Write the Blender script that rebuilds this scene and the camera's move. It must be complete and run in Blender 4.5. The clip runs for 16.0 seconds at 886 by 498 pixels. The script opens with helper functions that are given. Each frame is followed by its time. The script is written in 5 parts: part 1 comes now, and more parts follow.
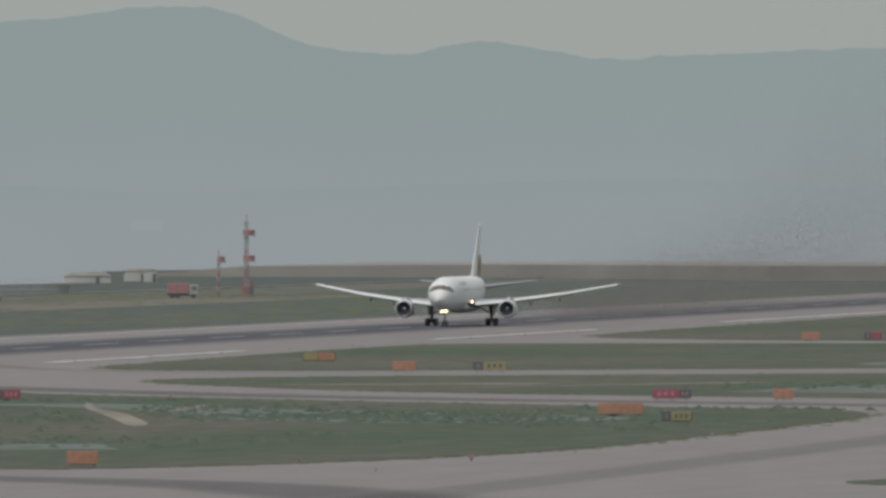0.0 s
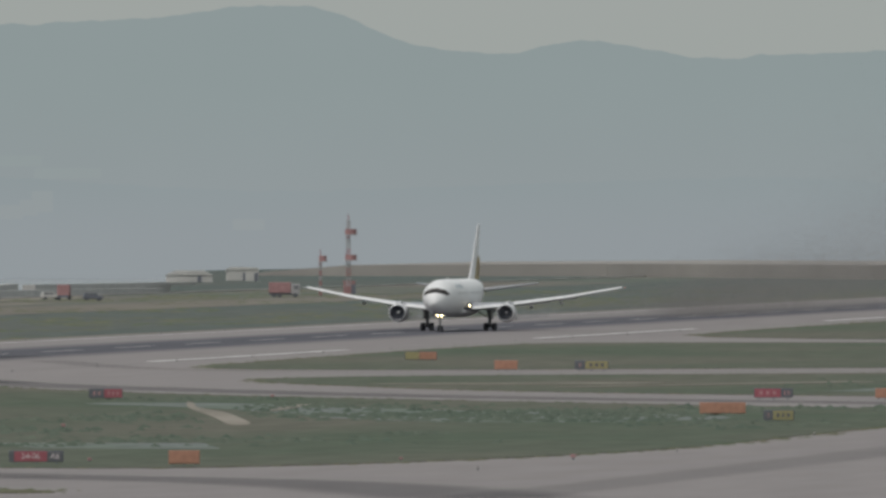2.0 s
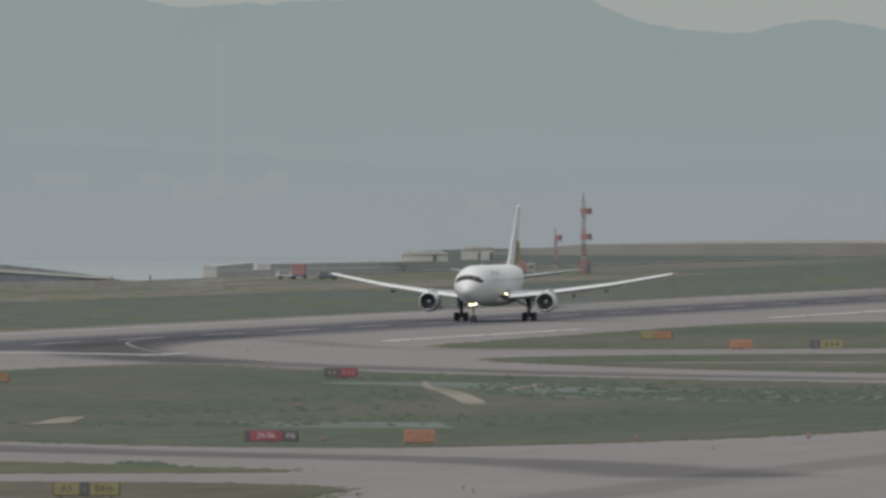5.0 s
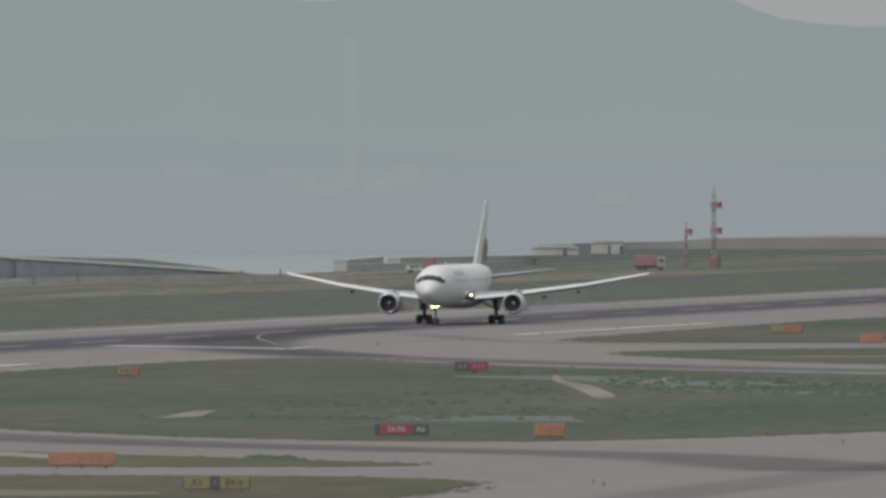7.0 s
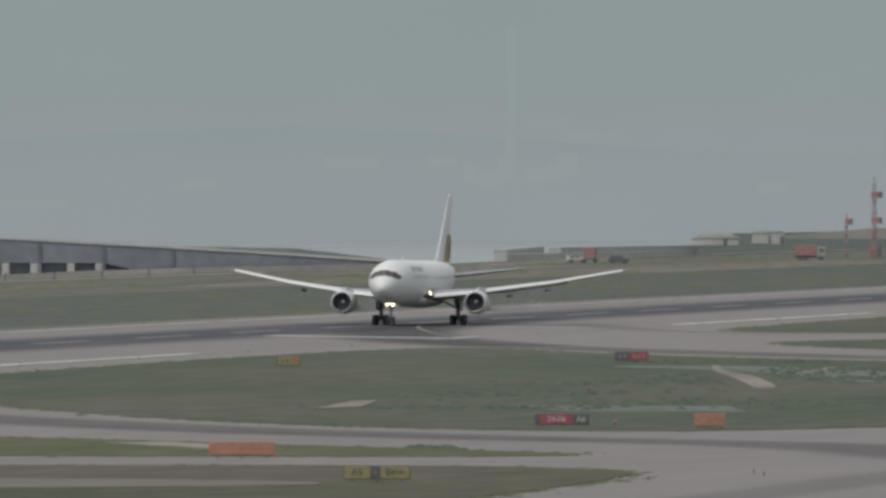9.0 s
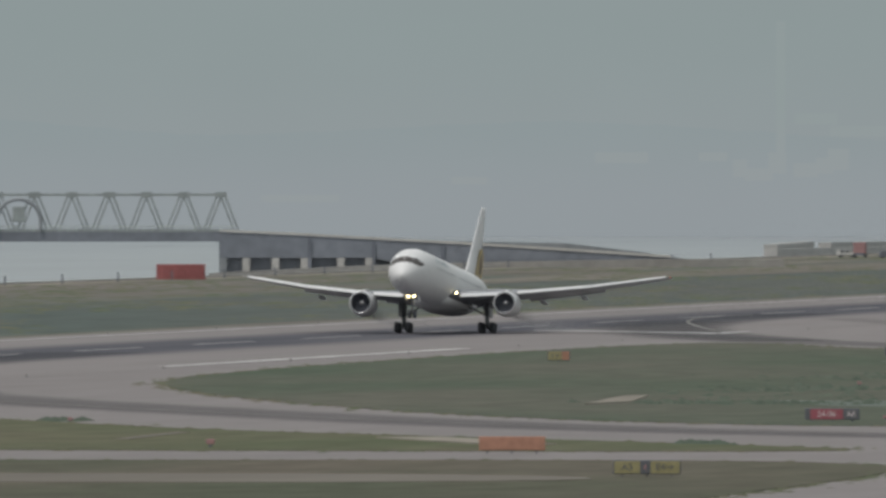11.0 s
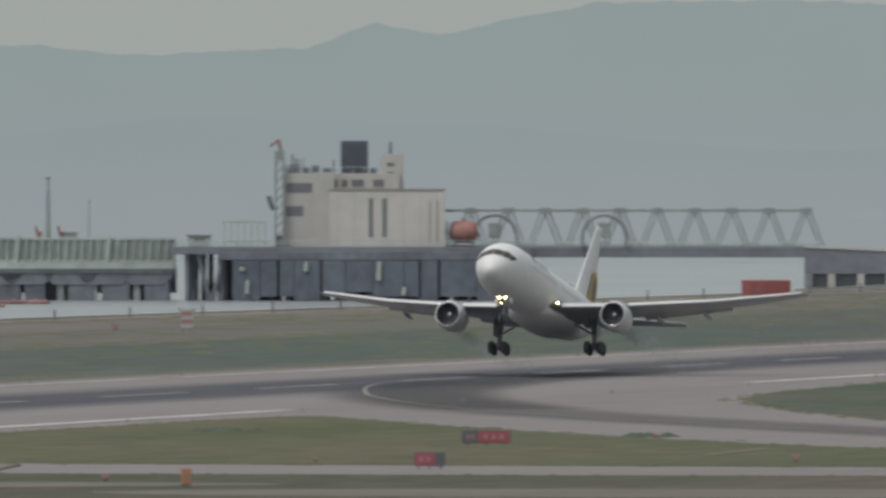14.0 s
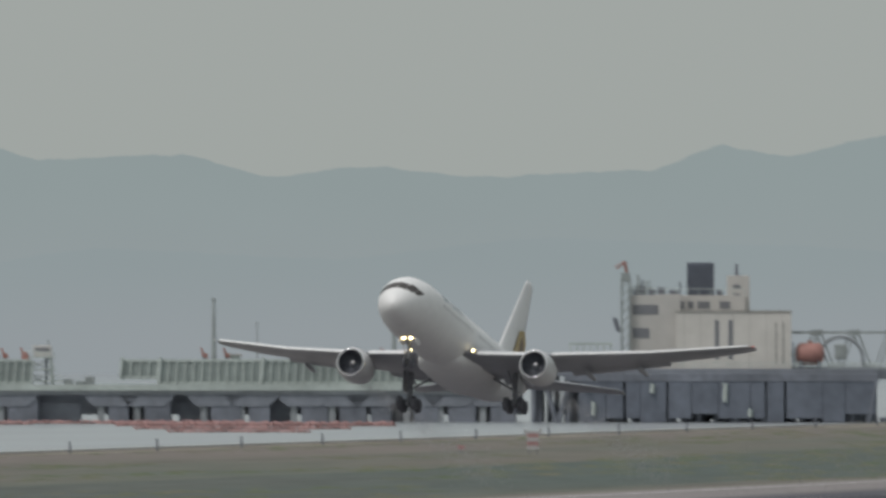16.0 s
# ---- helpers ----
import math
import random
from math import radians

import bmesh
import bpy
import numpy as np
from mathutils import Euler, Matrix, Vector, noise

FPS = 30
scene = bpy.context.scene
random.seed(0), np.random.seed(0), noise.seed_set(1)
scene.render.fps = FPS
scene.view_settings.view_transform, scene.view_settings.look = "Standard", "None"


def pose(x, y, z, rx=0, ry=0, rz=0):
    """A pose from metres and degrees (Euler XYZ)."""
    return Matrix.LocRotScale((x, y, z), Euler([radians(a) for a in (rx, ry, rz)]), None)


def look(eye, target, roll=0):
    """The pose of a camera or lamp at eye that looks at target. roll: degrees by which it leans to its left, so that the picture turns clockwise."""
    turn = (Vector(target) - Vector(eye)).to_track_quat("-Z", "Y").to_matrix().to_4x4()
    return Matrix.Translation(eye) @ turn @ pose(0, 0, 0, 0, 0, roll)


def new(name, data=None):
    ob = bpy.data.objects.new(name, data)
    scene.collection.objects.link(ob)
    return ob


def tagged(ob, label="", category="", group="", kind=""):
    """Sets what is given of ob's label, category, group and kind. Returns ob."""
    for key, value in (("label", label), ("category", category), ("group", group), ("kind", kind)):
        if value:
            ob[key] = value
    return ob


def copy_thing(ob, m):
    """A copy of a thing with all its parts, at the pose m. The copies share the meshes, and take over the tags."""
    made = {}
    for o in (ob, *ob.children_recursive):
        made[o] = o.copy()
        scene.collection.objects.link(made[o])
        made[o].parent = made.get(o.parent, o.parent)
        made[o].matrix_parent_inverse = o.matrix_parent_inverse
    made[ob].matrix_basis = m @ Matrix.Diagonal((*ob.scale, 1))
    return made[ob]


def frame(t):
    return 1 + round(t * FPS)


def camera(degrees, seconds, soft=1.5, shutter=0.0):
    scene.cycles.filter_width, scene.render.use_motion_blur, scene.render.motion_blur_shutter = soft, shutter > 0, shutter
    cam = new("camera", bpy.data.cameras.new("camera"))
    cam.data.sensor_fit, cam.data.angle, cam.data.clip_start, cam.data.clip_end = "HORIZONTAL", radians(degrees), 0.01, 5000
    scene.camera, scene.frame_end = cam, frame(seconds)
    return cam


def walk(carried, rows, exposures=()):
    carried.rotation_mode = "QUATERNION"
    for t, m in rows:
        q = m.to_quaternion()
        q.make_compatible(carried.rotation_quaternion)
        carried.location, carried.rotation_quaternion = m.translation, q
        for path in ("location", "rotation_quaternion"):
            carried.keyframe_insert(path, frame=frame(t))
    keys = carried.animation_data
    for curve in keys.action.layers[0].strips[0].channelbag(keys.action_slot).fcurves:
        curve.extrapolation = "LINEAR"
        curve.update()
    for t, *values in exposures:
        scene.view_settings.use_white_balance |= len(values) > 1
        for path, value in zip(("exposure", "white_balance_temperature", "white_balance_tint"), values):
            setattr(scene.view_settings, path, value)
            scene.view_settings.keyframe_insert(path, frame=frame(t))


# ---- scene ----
# World: x across the runway, y along the runway, z up; the camera stands on a viewing deck over the origin.
EYE = 19.4
cam = camera(3.0, 16.0, soft=3.0, shutter=0.5)
# seconds, degrees left of the runway's line, degrees of tilt
ROWS = [
    (0, 7.6487, -0.1623), (0.5, 7.7505, -0.1612), (1, 7.8475, -0.1612), (1.5, 7.9227, -0.1612), (2, 7.9936, -0.1652),
    (2.5, 8.1285, -0.1673), (3, 8.2384, -0.1726), (3.5, 8.3349, -0.1798), (4, 8.4336, -0.1986), (4.5, 8.5634, -0.2338),
    (5, 8.7904, -0.2354), (5.2, 8.8429, -0.2348), (7.5, 9.3797, -0.2614), (8, 9.5240, -0.2661), (8.2, 9.5474, -0.2739),
    (10.3, 10.3855, -0.3062), (10.5, 10.4710, -0.3076), (11, 10.6891, -0.3080), (11.5, 10.9596, -0.3049), (12, 11.3508, -0.2984),
    (12.5, 11.7062, -0.2916), (13, 11.9760, -0.2889), (13.5, 12.2490, -0.2823), (14, 12.6714, -0.2542), (14.5, 12.9909, -0.2316),
    (15, 13.2968, -0.1555), (15.5, 13.5352, -0.0178), (16, 13.8434, 0.1584),
]
walk(cam, [(t, pose(0, 0, EYE, 90 + tilt, 0, turn)) for t, turn, tilt in ROWS],
     exposures=((0, 0.0), (10, 0.0), (13, 0.02), (16, 0.03)))

# ---- light: bright haze, a wide pale sun high behind the camera's left shoulder ----
SUN_HIGH, SUN_TURN = 58.0, 215.0
world = bpy.data.worlds.new("hazy_sky")
scene.world = world
world.use_nodes = True
wn = world.node_tree.nodes
wl = world.node_tree.links
wn.clear()
sky = wn.new("ShaderNodeTexSky")
sky.sky_type, sky.sun_disc = "NISHITA", False
sky.sun_elevation, sky.sun_rotation = radians(SUN_HIGH), radians(SUN_TURN)
sky.air_density, sky.dust_density, sky.ozone_density = 1.0, 6.0, 1.0
sky_back = wn.new("ShaderNodeBackground")
sky_back.inputs["Strength"].default_value = 0.03
wl.new(sky.outputs[0], sky_back.inputs["Color"])
cloud = wn.new("ShaderNodeBackground")
cloud.inputs["Color"].default_value = (0.350, 0.377, 0.362, 1)
cloud.inputs["Strength"].default_value = 0.97
both = wn.new("ShaderNodeAddShader")
wl.new(sky_back.outputs[0], both.inputs[0])
wl.new(cloud.outputs[0], both.inputs[1])
world_out = wn.new("ShaderNodeOutputWorld")
wl.new(both.outputs[0], world_out.inputs[0])

sun = new("sun", bpy.data.lights.new("sun", "SUN"))
sun.data.energy, sun.data.angle, sun.data.color = 1.3, radians(14), (1.0, 0.98, 0.99)
sun_dir = Vector((math.sin(radians(SUN_TURN)) * math.cos(radians(SUN_HIGH)), math.cos(radians(SUN_TURN)) * math.cos(radians(SUN_HIGH)), math.sin(radians(SUN_HIGH))))
sun.matrix_world = look(sun_dir * 300, (0, 0, 0))


# ---- materials ----
def material(name, color, rough=0.6, metal=0.0, vary=0.15, grain=3.0, broad=0.2, bump=0.0, stretch=(1, 1, 1), second=None, spec=0.3):
    """A surface with variation at two scales: grain and broad are cycles a metre."""
    m = bpy.data.materials.new(name)
    m.use_nodes = True
    n, l = m.node_tree.nodes, m.node_tree.links
    b = n["Principled BSDF"]
    b.inputs["Roughness"].default_value, b.inputs["Metallic"].default_value = rough, metal
    b.inputs["Specular IOR Level"].default_value = spec
    co = n.new("ShaderNodeTexCoord")
    mp = n.new("ShaderNodeMapping")
    mp.inputs["Scale"].default_value = stretch
    l.new(co.outputs["Object"], mp.inputs[0])
    fine, wide = n.new("ShaderNodeTexNoise"), n.new("ShaderNodeTexNoise")
    fine.inputs["Scale"].default_value, wide.inputs["Scale"].default_value = grain, broad
    fine.inputs["Detail"].default_value = wide.inputs["Detail"].default_value = 4
    l.new(mp.outputs[0], fine.inputs[0])
    l.new(mp.outputs[0], wide.inputs[0])
    mix = n.new("ShaderNodeMix")
    mix.data_type = "RGBA"
    c2 = second or [c * (1 - vary * 1.6) for c in color]
    mix.inputs["A"].default_value, mix.inputs["B"].default_value = (*color, 1), (*c2, 1)
    ramp = n.new("ShaderNodeMapRange")
    ramp.inputs["From Min"].default_value, ramp.inputs["From Max"].default_value = 0.35, 0.65
    l.new(wide.outputs["Fac"], ramp.inputs["Value"])
    l.new(ramp.outputs[0], mix.inputs["Factor"])
    hsv = n.new("ShaderNodeHueSaturation")
    val = n.new("ShaderNodeMapRange")
    val.inputs["From Min"].default_value, val.inputs["From Max"].default_value = 0.3, 0.7
    val.inputs["To Min"].default_value, val.inputs["To Max"].default_value = 1 - vary, 1 + vary
    l.new(fine.outputs["Fac"], val.inputs["Value"])
    l.new(val.outputs[0], hsv.inputs["Value"])
    l.new(mix.outputs["Result"], hsv.inputs["Color"])
    l.new(hsv.outputs[0], b.inputs["Base Color"])
    if bump:
        bp = n.new("ShaderNodeBump")
        bp.inputs["Strength"].default_value, bp.inputs["Distance"].default_value = bump, 0.05
        l.new(fine.outputs["Fac"], bp.inputs["Height"])
        l.new(bp.outputs[0], b.inputs["Normal"])
    return m


def glowing(name, color, strength):
    m = bpy.data.materials.new(name)
    m.use_nodes = True
    b = m.node_tree.nodes["Principled BSDF"]
    b.inputs["Base Color"].default_value = (0, 0, 0, 1)
    b.inputs["Emission Color"].default_value, b.inputs["Emission Strength"].default_value = (*color, 1), strength
    return m


def worn_pavement(name, color, dark, centre, spread, amount):
    """Pavement with rubber wear in streaks along y, thickest round x = centre."""
    m = material(name, color, 0.85, vary=0.06, grain=0.25, broad=0.02, stretch=(1, 0.08, 1), spec=0.05)
    n, l = m.node_tree.nodes, m.node_tree.links
    b = n["Principled BSDF"]
    base = b.inputs["Base Color"].links[0].from_socket
    co = n.new("ShaderNodeTexCoord")
    sep = n.new("ShaderNodeSeparateXYZ")
    l.new(co.outputs["Object"], sep.inputs[0])
    off = n.new("ShaderNodeMath")
    off.operation = "SUBTRACT"
    off.inputs[1].default_value = centre
    l.new(sep.outputs[0], off.inputs[0])
    ab = n.new("ShaderNodeMath")
    ab.operation = "ABSOLUTE"
    l.new(off.outputs[0], ab.inputs[0])
    fall = n.new("ShaderNodeMapRange")
    fall.interpolation_type = "SMOOTHSTEP"
    fall.inputs["From Min"].default_value, fall.inputs["From Max"].default_value = spread, spread * 0.35
    l.new(ab.outputs[0], fall.inputs["Value"])
    mp = n.new("ShaderNodeMapping")
    mp.inputs["Scale"].default_value = (0.6, 0.012, 1)
    l.new(co.outputs["Object"], mp.inputs[0])
    st = n.new("ShaderNodeTexNoise")
    st.inputs["Scale"].default_value, st.inputs["Detail"].default_value = 1.0, 5
    l.new(mp.outputs[0], st.inputs[0])
    sr = n.new("ShaderNodeMapRange")
    sr.inputs["From Min"].default_value, sr.inputs["From Max"].default_value = 0.25, 0.6
    sr.inputs["To Min"].default_value = 0.72
    l.new(st.outputs["Fac"], sr.inputs["Value"])
    mul = n.new("ShaderNodeMath")
    mul.operation = "MULTIPLY"
    l.new(fall.outputs[0], mul.inputs[0])
    l.new(sr.outputs[0], mul.inputs[1])
    am = n.new("ShaderNodeMath")
    am.operation = "MULTIPLY"
    am.inputs[1].default_value = amount
    l.new(mul.outputs[0], am.inputs[0])
    mix = n.new("ShaderNodeMix")
    mix.data_type = "RGBA"
    mix.inputs["B"].default_value = (*dark, 1)
    l.new(am.outputs[0], mix.inputs["Factor"])
    l.new(base, mix.inputs["A"])
    l.new(mix.outputs["Result"], b.inputs["Base Color"])
    return m


# Distance haze is put into the base colours: darks lifted, far things paler.
M_GRASS = material("grass_turf", (0.093, 0.117, 0.086), 0.9, vary=0.14, grain=0.3, broad=0.024, second=(0.134, 0.132, 0.108), stretch=(1, 0.3, 1), spec=0.03)
M_FARGRASS = material("coast_grass", (0.120, 0.146, 0.122), 0.9, vary=0.14, grain=0.2, broad=0.02, second=(0.182, 0.163, 0.145), stretch=(1, 0.2, 1), spec=0.03)
M_DRYTURF = material("dry_brown_turf", (0.098, 0.106, 0.076), 0.9, vary=0.14, grain=0.3, broad=0.03, second=(0.142, 0.126, 0.102), stretch=(1, 0.3, 1), spec=0.03)
M_PALETURF = material("yellowed_turf", (0.108, 0.124, 0.076), 0.9, vary=0.14, grain=0.3, broad=0.03, second=(0.148, 0.140, 0.098), stretch=(1, 0.3, 1), spec=0.03)
M_TUFT = material("grass_tuft", (0.108, 0.138, 0.080), 0.9, vary=0.15, grain=0.8, broad=0.05, second=(0.165, 0.155, 0.115), spec=0.03)
M_REED = material("reed_green", (0.088, 0.114, 0.090), 0.9, vary=0.15, grain=0.8, broad=0.05, second=(0.118, 0.136, 0.108), spec=0.03)
M_MARSH = material("wet_gravel", (0.180, 0.192, 0.192), 0.75, vary=0.22, grain=0.4, broad=0.08, second=(0.135, 0.165, 0.135), stretch=(1, 0.3, 1), spec=0.05)
M_SAND = material("dry_soil", (0.30, 0.275, 0.235), 0.9, vary=0.15, grain=0.4, broad=0.06, stretch=(1, 0.3, 1), spec=0.03)
M_TAN = material("bare_embankment", (0.215, 0.198, 0.172), 0.9, vary=0.12, grain=0.1, broad=0.02, stretch=(1, 0.2, 1), spec=0.03)
M_PAVE = material("weathered_asphalt", (0.262, 0.242, 0.238), 0.85, vary=0.05, grain=0.25, broad=0.02, stretch=(1, 0.15, 1), spec=0.05)
M_RUNWAY = worn_pavement("grooved_runway_asphalt", (0.266, 0.246, 0.242), (0.092, 0.093, 0.110), -351.0, 17.5, 1.0)
M_PAINT = material("worn_white_paint", (0.66, 0.65, 0.63), 0.7, vary=0.2, grain=0.8, broad=0.1)
M_YELLOWLINE = material("worn_yellow_paint", (0.29, 0.28, 0.255), 0.7, vary=0.2, grain=0.8, broad=0.1)
M_SEA = material("hazy_sea", (0.32, 0.345, 0.36), 0.25, vary=0.05, grain=0.05, broad=0.004, stretch=(1, 0.2, 1), bump=0.05)
M_CONCRETE = material("sea_wall_concrete", (0.34, 0.33, 0.31), 0.85, vary=0.12, grain=0.5, broad=0.05)
M_DARKCON = material("stained_concrete", (0.29, 0.31, 0.325), 0.85, vary=0.15, grain=0.5, broad=0.1)
M_PILE = material("dark_steel_pile", (0.205, 0.222, 0.258), 0.8, vary=0.2, grain=0.6, broad=0.15)
M_ANNEX = material("grey_cream_wall", (0.50, 0.485, 0.46), 0.7, vary=0.06, grain=0.4, broad=0.1)
M_WHITEWALL = material("cream_wall_panel", (0.565, 0.545, 0.51), 0.7, vary=0.05, grain=0.4, broad=0.08)
M_DARKGLASS = material("dark_window", (0.20, 0.205, 0.22), 0.3, vary=0.1)
M_STACK = material("blue_grey_cladding", (0.165, 0.176, 0.205), 0.7, vary=0.1, grain=0.5)
M_STEEL = material("pale_green_steel", (0.45, 0.50, 0.475), 0.6, vary=0.1, grain=0.6)
M_TRUSS = material("grey_green_steel", (0.31, 0.34, 0.335), 0.6, vary=0.1, grain=0.6)
M_TANK = material("red_lead_paint", (0.38, 0.20, 0.175), 0.6, vary=0.15, grain=0.8)
M_RED = material("signal_red_paint", (0.36, 0.13, 0.13), 0.6, vary=0.15, grain=1.5)
M_SIGNRED = material("sign_red_face", (0.36, 0.115, 0.14), 0.5, vary=0.1, grain=2)
# orange, yellow and black sign faces are paled in colour for haze
M_ORANGE = material("hazed_orange_panel", (0.435, 0.235, 0.165), 0.6, vary=0.12, grain=2)
M_YELLOW = material("sign_yellow_face", (0.33, 0.30, 0.16), 0.5, vary=0.1, grain=2)
M_BLACK = material("sign_black_face", (0.14, 0.146, 0.16), 0.5, vary=0.1, grain=2)
M_LETTER = material("sign_white_letter", (0.66, 0.58, 0.58), 0.5, vary=0.05)
M_MASTWHITE = material("mast_white_paint", (0.42, 0.41, 0.41), 0.6, vary=0.1)
M_BOOM = material("orange_boom", (0.37, 0.22, 0.21), 0.7, vary=0.2, grain=0.5)
M_SHED = material("pale_metal_sheet", (0.54, 0.53, 0.505), 0.6, vary=0.1)
M_WHITE = material("aircraft_white_paint", (0.80, 0.80, 0.795), 0.5, vary=0.03, grain=1.2, broad=0.15)
M_WING = material("wing_grey_paint", (0.36, 0.37, 0.395), 0.4, vary=0.06, grain=1.0, broad=0.2)
M_SLAT = material("white_leading_edge", (0.78, 0.78, 0.78), 0.35, metal=0.0, vary=0.05)
M_NACELLE = material("nacelle_white", (0.62, 0.62, 0.62), 0.35, vary=0.04)
M_LIP = material("polished_inlet_lip", (0.75, 0.75, 0.76), 0.25, metal=0.8, vary=0.05)
M_FAN = material("fan_blades", (0.14, 0.15, 0.175), 0.5, metal=0.2, vary=0.2, grain=4)
M_TYRE = material("tyre_rubber", (0.145, 0.15, 0.168), 0.8, vary=0.2, grain=4)
M_STRUT = material("landing_gear_steel", (0.28, 0.29, 0.31), 0.5, metal=0.2, vary=0.15, grain=3)
M_COCKPIT = material("cockpit_glass", (0.19, 0.175, 0.17), 0.15, vary=0.1)
M_MARKYELLOW = material("tail_yellow_paint", (0.45, 0.345, 0.165), 0.4, vary=0.1)
M_MARKDARK = material("tail_brown_paint", (0.16, 0.11, 0.07), 0.4, vary=0.1)
M_TITLE = material("title_blue_paint", (0.38, 0.46, 0.50), 0.4, vary=0.05)
# red greyed in its base colour for the haze over far things
M_HAZYRED = material("hazy_red_paint", (0.385, 0.225, 0.225), 0.7, vary=0.12, grain=1.0)
M_FARTAN = material("far_sandy_bank", (0.320, 0.305, 0.285), 0.9, vary=0.08, grain=0.05, broad=0.01, spec=0.03)
M_BROWN = material("dry_coast_turf", (0.196, 0.176, 0.162), 0.9, vary=0.14, grain=0.2, broad=0.02, second=(0.138, 0.142, 0.118), stretch=(1, 0.2, 1), spec=0.03)
M_DARKTURF = material("dark_coast_turf", (0.106, 0.128, 0.118), 0.9, vary=0.14, grain=0.2, broad=0.015, second=(0.124, 0.132, 0.120), stretch=(1, 0.2, 1), spec=0.03)
# dark blue that stands for shade under the platform and in the annex recess
M_SKIRT = material("shade_dark_board", (0.160, 0.180, 0.218), 0.85, vary=0.15, grain=0.5, broad=0.12)
M_DASH = material("faded_white_paint", (0.46, 0.45, 0.44), 0.7, vary=0.2, grain=0.8, broad=0.1)
# base colour raised to lift the shadow under the jetty deck
M_MARINE = material("shade_lifted_concrete", (0.33, 0.35, 0.395), 0.85, vary=0.14, grain=0.4, broad=0.12)
# breakwater concrete paled in its base colour for haze
M_PALECON = material("hazed_pale_concrete", (0.45, 0.44, 0.42), 0.85, vary=0.08, grain=0.3, broad=0.03)
M_TOWER = material("dark_louvre_cladding", (0.125, 0.138, 0.168), 0.7, vary=0.08, grain=0.5)
M_DIM = material("dirty_white_paint", (0.37, 0.365, 0.365), 0.7, vary=0.2, grain=0.8, broad=0.1)
M_SCREEN = material("green_screen_panel", (0.285, 0.325, 0.31), 0.6, vary=0.1, grain=0.6)
# bluish copy of the concrete with shade and haze put into its base colour
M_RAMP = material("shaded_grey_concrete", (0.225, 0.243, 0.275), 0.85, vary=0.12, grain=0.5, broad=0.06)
M_EDGE = material("dry_edge_grass", (0.155, 0.140, 0.105), 0.9, vary=0.18, grain=0.8, broad=0.05, second=(0.115, 0.135, 0.085), spec=0.03)
M_DIMLETTER = material("blurred_letter_paint", (0.44, 0.24, 0.25), 0.5, vary=0.1)
M_SOOT = material("exhaust_soot", (0.29, 0.275, 0.268), 0.95, vary=0.1, spec=0.0)
M_VAPOUR = material("exhaust_vapour", (0.42, 0.42, 0.43), 0.95, vary=0.1, spec=0.0)
M_LAMP = glowing("landing_lamp_glow", (1.0, 0.80, 0.42), 13.0)
M_NAVRED = glowing("beacon_red_glow", (0.9, 0.1, 0.06), 0.6)


# ---- helpers ----
def part(name, bm, mat, parent=None, label=""):
    me = bpy.data.meshes.new(name)
    bmesh.ops.recalc_face_normals(bm, faces=bm.faces)
    bm.to_mesh(me)
    bm.free()
    me.materials.append(mat)
    ob = new(name, me)
    if parent is not None:
        ob.parent = parent
    if label:
        ob["label"] = label
    return ob


def smooth(ob):
    for p in ob.data.polygons:
        p.use_smooth = True
    return ob


def thing(name, m, label, category, group="", kind=""):
    ob = new(name)
    ob.matrix_world = m
    return tagged(ob, label, category, group, kind)


def add_box(bm, x0, x1, y0, y1, z0, z1, bevel=0.0):
    vs = bmesh.ops.create_cube(bm, size=1)["verts"]
    for v in vs:
        v.co = Vector((x0 + (v.co.x + 0.5) * (x1 - x0), y0 + (v.co.y + 0.5) * (y1 - y0), z0 + (v.co.z + 0.5) * (z1 - z0)))
    if bevel:
        es = list({e for v in vs for e in v.link_edges})
        bmesh.ops.bevel(bm, geom=es, offset=bevel, segments=2, affect="EDGES", profile=0.6)
    return bm


def box(x0, x1, y0, y1, z0, z1, bevel=0.0):
    return add_box(bmesh.new(), x0, x1, y0, y1, z0, z1, bevel)


def add_bar(bm, a, b, r, sides=6, r2=None):
    a, b = Vector(a), Vector(b)
    res = bmesh.ops.create_cone(bm, cap_ends=True, segments=sides, radius1=r, radius2=r if r2 is None else r2, depth=(b - a).length)
    turn = (b - a).to_track_quat("Z", "Y").to_matrix().to_4x4()
    bmesh.ops.transform(bm, matrix=Matrix.Translation((a + b) / 2) @ turn, verts=res["verts"])
    return bm


def bar(a, b, r, sides=6, r2=None):
    return add_bar(bmesh.new(), a, b, r, sides, r2)


def loft(rings, closed_ends=True):
    bm = bmesh.new()
    rows = [[bm.verts.new(p) for p in ring] for ring in rings]
    k = len(rows[0])
    for a, b in zip(rows, rows[1:]):
        for i in range(k):
            bm.faces.new((a[i], a[(i + 1) % k], b[(i + 1) % k], b[i]))
    if closed_ends:
        bm.faces.new(rows[0])
        bm.faces.new(rows[-1])
    return bm


def slab(points, z0, z1):
    """A flat-topped prism on an outline."""
    bm = bmesh.new()
    top = [bm.verts.new((x, y, z1)) for x, y in points]
    low = [bm.verts.new((x, y, z0)) for x, y in points]
    bm.faces.new(top)
    for i in range(len(points)):
        j = (i + 1) % len(points)
        bm.faces.new((top[i], top[j], low[j], low[i]))
    bmesh.ops.triangulate(bm, faces=[f for f in bm.faces if len(f.verts) > 4])
    return bm


